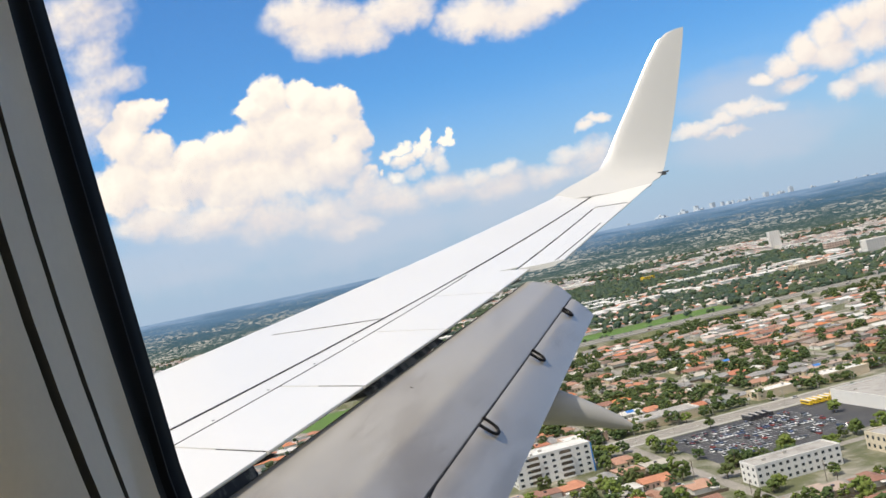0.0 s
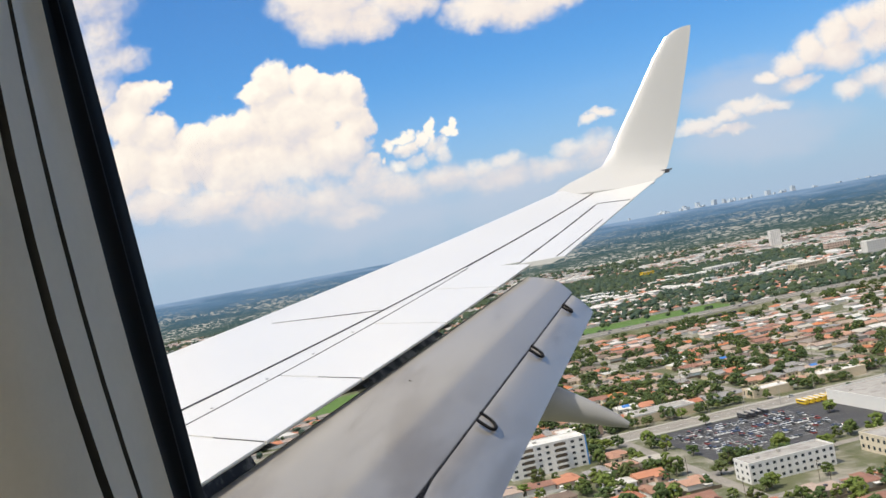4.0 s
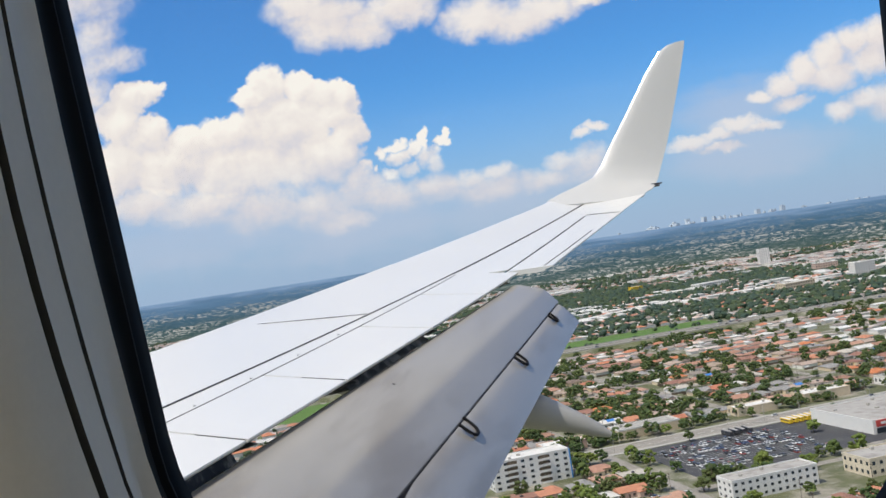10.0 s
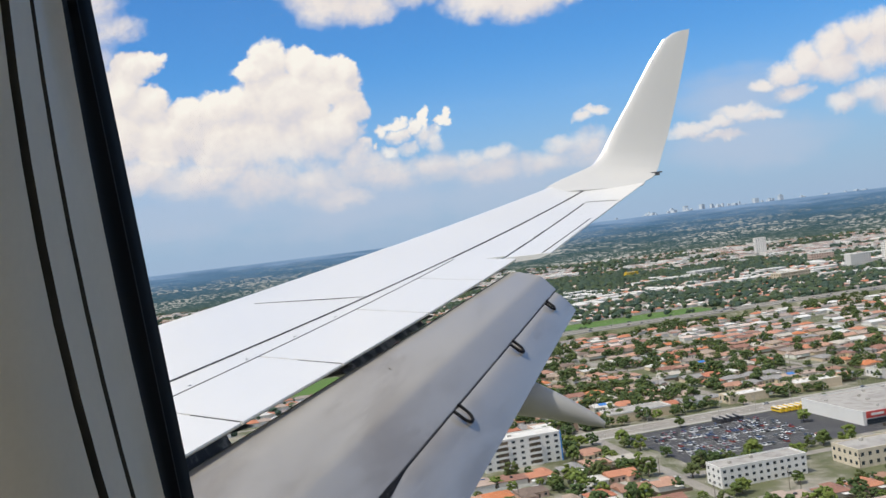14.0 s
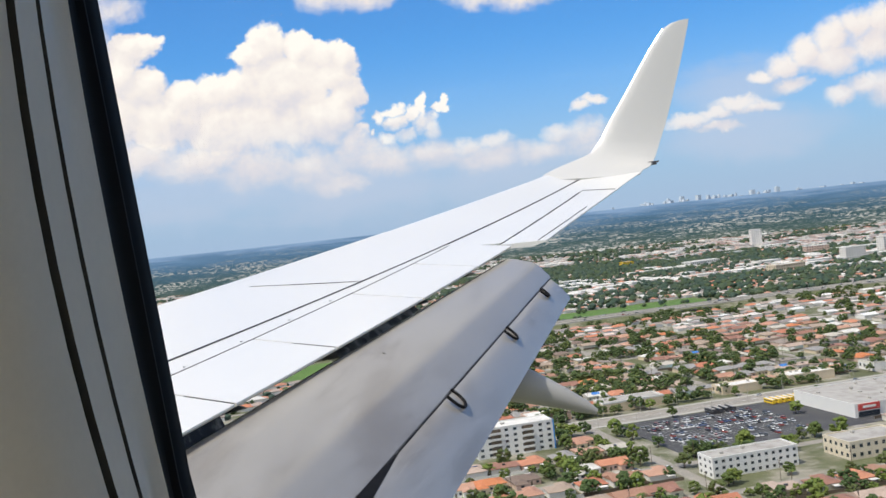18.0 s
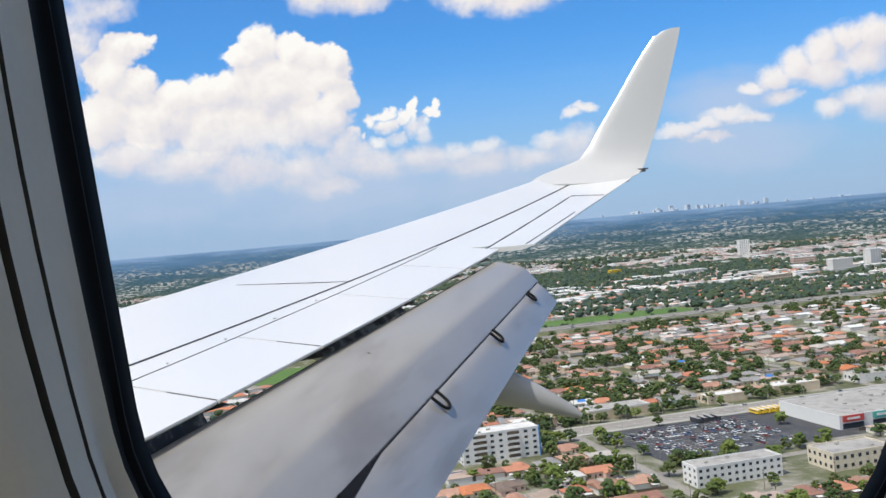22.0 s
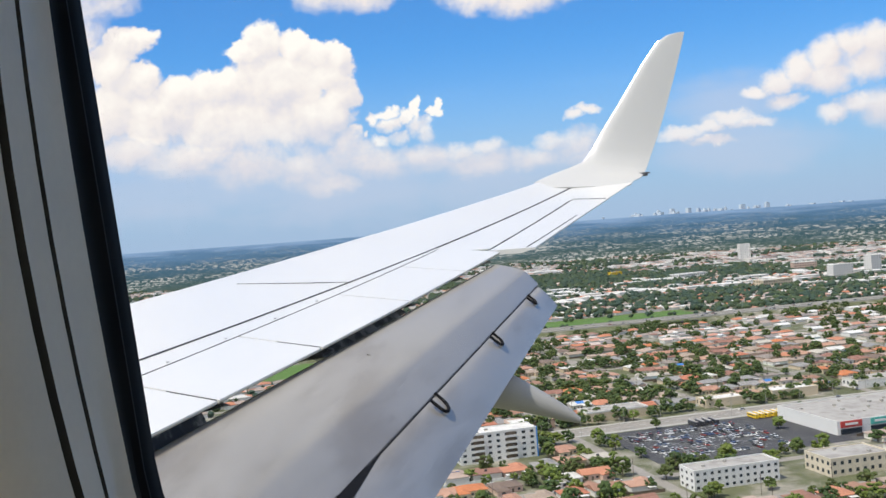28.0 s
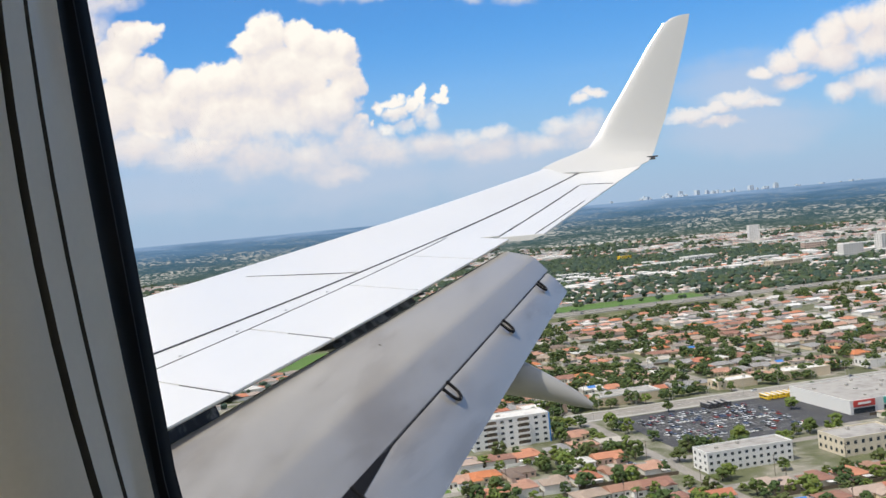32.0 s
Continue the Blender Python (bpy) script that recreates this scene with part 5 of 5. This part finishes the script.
for x, w, m, l in ((-40, 14, RED_PAINT, "red fascia"), (-20, 12, TEAL_PAINT, "teal fascia"), (0, 14, RED_PAINT, "red fascia"), (20, 18, YELLOW, "yellow fascia")):
    fascia = part("fascia", Form().box(x, x + w, -31.6, -31.0, 4.2, 7.9), m, store, l)
    part("sign_bar", Form().box(x + w * 0.2, x + w * 0.8, -31.75, -31.6, 5.5, 6.8), WHITE_WALL, fascia, "pale plain sign bar")
    part("shop_window", Form().box(x, x + w, -31.2, -30.9, 0.3, 3.4), WINDOW_GLASS, store)
block = slab_building("apartment_block", 160, 566, 0, 46, 17, 16.5, WHITE_WALL, WHITE_ROOF, "white five-storey apartment block with balconies and blue corner", "apartment building", 5, 9)
for x in (-11.5, 7.7):
    for s in range(5):
        z = s * 3.3 + 0.3
        # dark panel on the wall gives the shade of a recess
        part("loggia", Form().box(x - 3.0, x + 3.0, -8.62, -8.4, z + 0.1, z + 2.5), BARK, block, "flat dark panel for a shaded balcony recess")
        part("balcony", Form().box(x - 3.2, x + 3.2, -9.9, -8.5, z - 0.2, z).box(x - 3.2, x + 3.2, -9.9, -9.78, z, z + 0.95), WHITE_WALL, block)
part("blue_fin", Form().box(23.0, 23.7, -8.7, -3, 0, 17.0), BLUE_PAINT, block, "bright blue corner panel")
slab_building("apartment_building", 247, 452, 0, 46, 15, 9.6, WHITE_WALL, FLAT_ROOF, "long white three-storey apartment building with grey flat roof", "apartment building", 3, 12)
slab_building("office_block", 310, 447, 0, 34, 22, 8.5, CREAM_WALL, FLAT_ROOF, "cream flat-roofed office block", "office building", 2, 8)
for u, v, w, d, h in ((470, 640, 40, 18, 5.5), (520, 636, 34, 16, 5), (205, 637, 30, 16, 5), (265, 639, 44, 18, 6), (345, 637, 30, 15, 5), (400, 640, 36, 18, 5.5)):
    if free(u, v, 4):
        slab_building("shop_building", u, v, 180, w, d, h, WALL_PAINT, rnd.choice((WHITE_ROOF, FLAT_ROOF)), "low flat-roofed shop building beside the avenue", "shop",
                      1, int(w / 4), "shops along the avenue")
        placed.append((u, v, 16))

field = new("playing_field", Form().box(380, 640, 1182, 1290, -0.2, 0.07).mesh("playing_field", LAWN))
field.matrix_basis = town(0, 0)
park = new("playing_field", Form().box(20, 200, 1000, 1105, -0.2, 0.07).mesh("playing_field", LAWN))
park.matrix_basis = town(0, 0)
tagged(park, "bright green mown park beside the highway", "field", kind="structure")
tagged(field, "bright green mown playing field", "field", kind="structure")

# ---- the town beyond the highway ----
far_roofs, far_walls, far_crowns = Form(), Form(), Form()


def far_house(u, v, w, d, h, rise):
    m = town(u, v, 0, rnd.choice((0, 90)))
    k = Form().hip(-w / 2, w / 2, -d / 2, d / 2, h, rise, None if rise > 0.5 else 0.5, 0.3)
    far_roofs.add([tuple(m @ Vector(p)) for p in k.v], k.f)
    k = Form().box(-w / 2 + 0.5, w / 2 - 0.5, -d / 2 + 0.5, d / 2 - 0.5, -0.2, h)
    far_walls.add([tuple(m @ Vector(p)) for p in k.v], k.f)


def far_tree(u, v, s):
    x, y = u * CU - v * SU, u * SU + v * CU
    jit = np.array([[rnd.uniform(0.6, 1.3) for _ in range(3)] for _ in range(len(ICO_V))])
    far_crowns.add([tuple(p) for p in (np.array([x, y, s * 0.75]) + ICO_V * jit * s * np.array([1, 1, 0.8]))], ICO_F)


def far_spot(r0, r1):
    r = math.sqrt(rnd.uniform(r0 * r0, r1 * r1))
    a = radians(rnd.uniform(-36, 19) + GRID)
    return r * math.sin(a), r * math.cos(a)


for i in range(900):   # the side that shows through the flap slot
    r, a = rnd.uniform(520, 1250), radians(rnd.uniform(-36, -10) + GRID)
    u, v = r * math.sin(a), round(r * math.cos(a) / 34) * 34 + 9
    if 15 < u < 205 and v > 990:
        continue
    if v < 1110 and not 590 < v < 618:
        far_house(u, v, rnd.uniform(11, 16), rnd.uniform(9, 12), 3.2, rnd.uniform(1.2, 2.2))
    far_tree(u + rnd.uniform(8, 12), v + rnd.uniform(-12, 12), rnd.uniform(1.8, 4.2))
def zone(u, v):
    """Above nought: built-up land; below: wooded."""
    return 0.7 * noise.noise(Vector((u / 300, v / 130, 6.4))) + 0.6 * noise.noise(Vector((u / 120, v / 70, 2.7))) + 0.05


def on_field(u, v):
    return 374 < u < 646 and v < 1296


for i in range(9000):
    u, v = far_spot(1150, 2500)
    v = round(v / 29) * 29 + rnd.uniform(-3, 3)
    if v < 1190 or on_field(u, v) or zone(u, v) < rnd.uniform(-0.5, 0.0):
        continue
    far_house(u, v, rnd.uniform(12, 18), rnd.uniform(9, 13), 3.2, rnd.uniform(1.2, 2.2))
for i in range(26000):
    u, v = far_spot(1150, 2500)
    if v > 1184 and not on_field(u, v) and zone(u, v) < rnd.uniform(-0.25, 0.55):
        far_tree(u, v, rnd.uniform(2.6, 6.8))
for i in range(4200):
    u, v = far_spot(2400, FAR - 60)
    if zone(u, v) > rnd.uniform(-0.7, 0.0):
        far_house(u, v, rnd.uniform(14, 50) if rnd.random() < 0.25 else rnd.uniform(10, 20), rnd.uniform(10, 24), rnd.uniform(3, 8), 0.3)
for i in range(8000):
    u, v = far_spot(2400, FAR - 50)
    if zone(u, v) < rnd.uniform(-0.4, 0.2):
        far_tree(u, v, rnd.uniform(4, 9))
for i in range(18):   # trees dotted over the field
    far_tree(rnd.uniform(395, 630), rnd.uniform(1190, 1285), rnd.uniform(2.5, 4.5))
near_roofs, far_roofs = far_roofs, Form()
for i in range(3200):  # pale sheds and stores in clusters
    u, v = far_spot(1250, FAR - 80)
    if v > 1420 and zone(u, v) > 0.17:
        far_house(u, round(v / 29) * 29, rnd.uniform(16, 52), rnd.uniform(12, 26), rnd.uniform(4, 8), 0.3)
shed_roofs, far_roofs = far_roofs, near_roofs
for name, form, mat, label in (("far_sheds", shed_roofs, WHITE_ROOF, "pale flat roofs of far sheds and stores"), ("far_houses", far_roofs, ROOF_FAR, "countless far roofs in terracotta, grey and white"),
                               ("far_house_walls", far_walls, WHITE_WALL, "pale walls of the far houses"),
                               ("far_trees", far_crowns, LEAVES_HAZED, "canopy of far trees between the houses, green cooled for haze")):
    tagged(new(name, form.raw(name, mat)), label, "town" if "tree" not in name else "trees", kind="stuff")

# far tall buildings and the skyline
for a, r, w, d, h, m in ((8.2, 2650, 26, 20, 44, WHITE_WALL), (1.2, 2300, 26, 18, 12, YELLOW), (13.0, 1900, 40, 18, 24, WHITE_WALL), (14.6, 2000, 24, 18, 32, WHITE_WALL),
                         (11.2, 2150, 46, 20, 18, WALL_PAINT), (9.6, 1750, 60, 24, 14, WALL_PAINT), (5.2, 2100, 70, 30, 11, WHITE_WALL), (-24.5, 2600, 40, 22, 18, WALL_PAINT),
                         (-22.0, 2900, 46, 24, 14, WHITE_WALL)):
    aa = radians(a + GRID)
    slab_building("far_block", r * math.sin(aa), r * math.cos(aa), rnd.choice((0, 8, -12)), w, d, h, m, WHITE_ROOF, "pale far-off mid-rise block above the trees",
                  "building", max(1, int(h / 4)), max(3, int(w / 5)), "far blocks")
for i in range(58):
    a = rnd.gauss(5.8, 2.4) if i < 44 else rnd.uniform(-3, 19)
    aa = radians(a + GRID)
    r = rnd.uniform(FAR + 30, FAR + 140)
    h = 127 + (rnd.uniform(3, 13) if i > 14 else rnd.uniform(10, 28) - abs(a - 6) * 2)
    t = thing("skyline_tower", town(r * math.sin(aa), r * math.cos(aa), 0, rnd.uniform(0, 40)), "skyline tower on the horizon, coloured pale for haze", "tower", "skyline towers")
    w = rnd.uniform(6, 15)
    part("shaft", Form().box(-w / 2, w / 2, -w / 2, w / 2, -0.3, h), TOWER_HAZE, t)
    if i % 3 == 0:
        part("crown", Form().box(-w / 4, w / 4, -w / 4, w / 4, h, h + rnd.uniform(2, 6)), TOWER_HAZE, t)
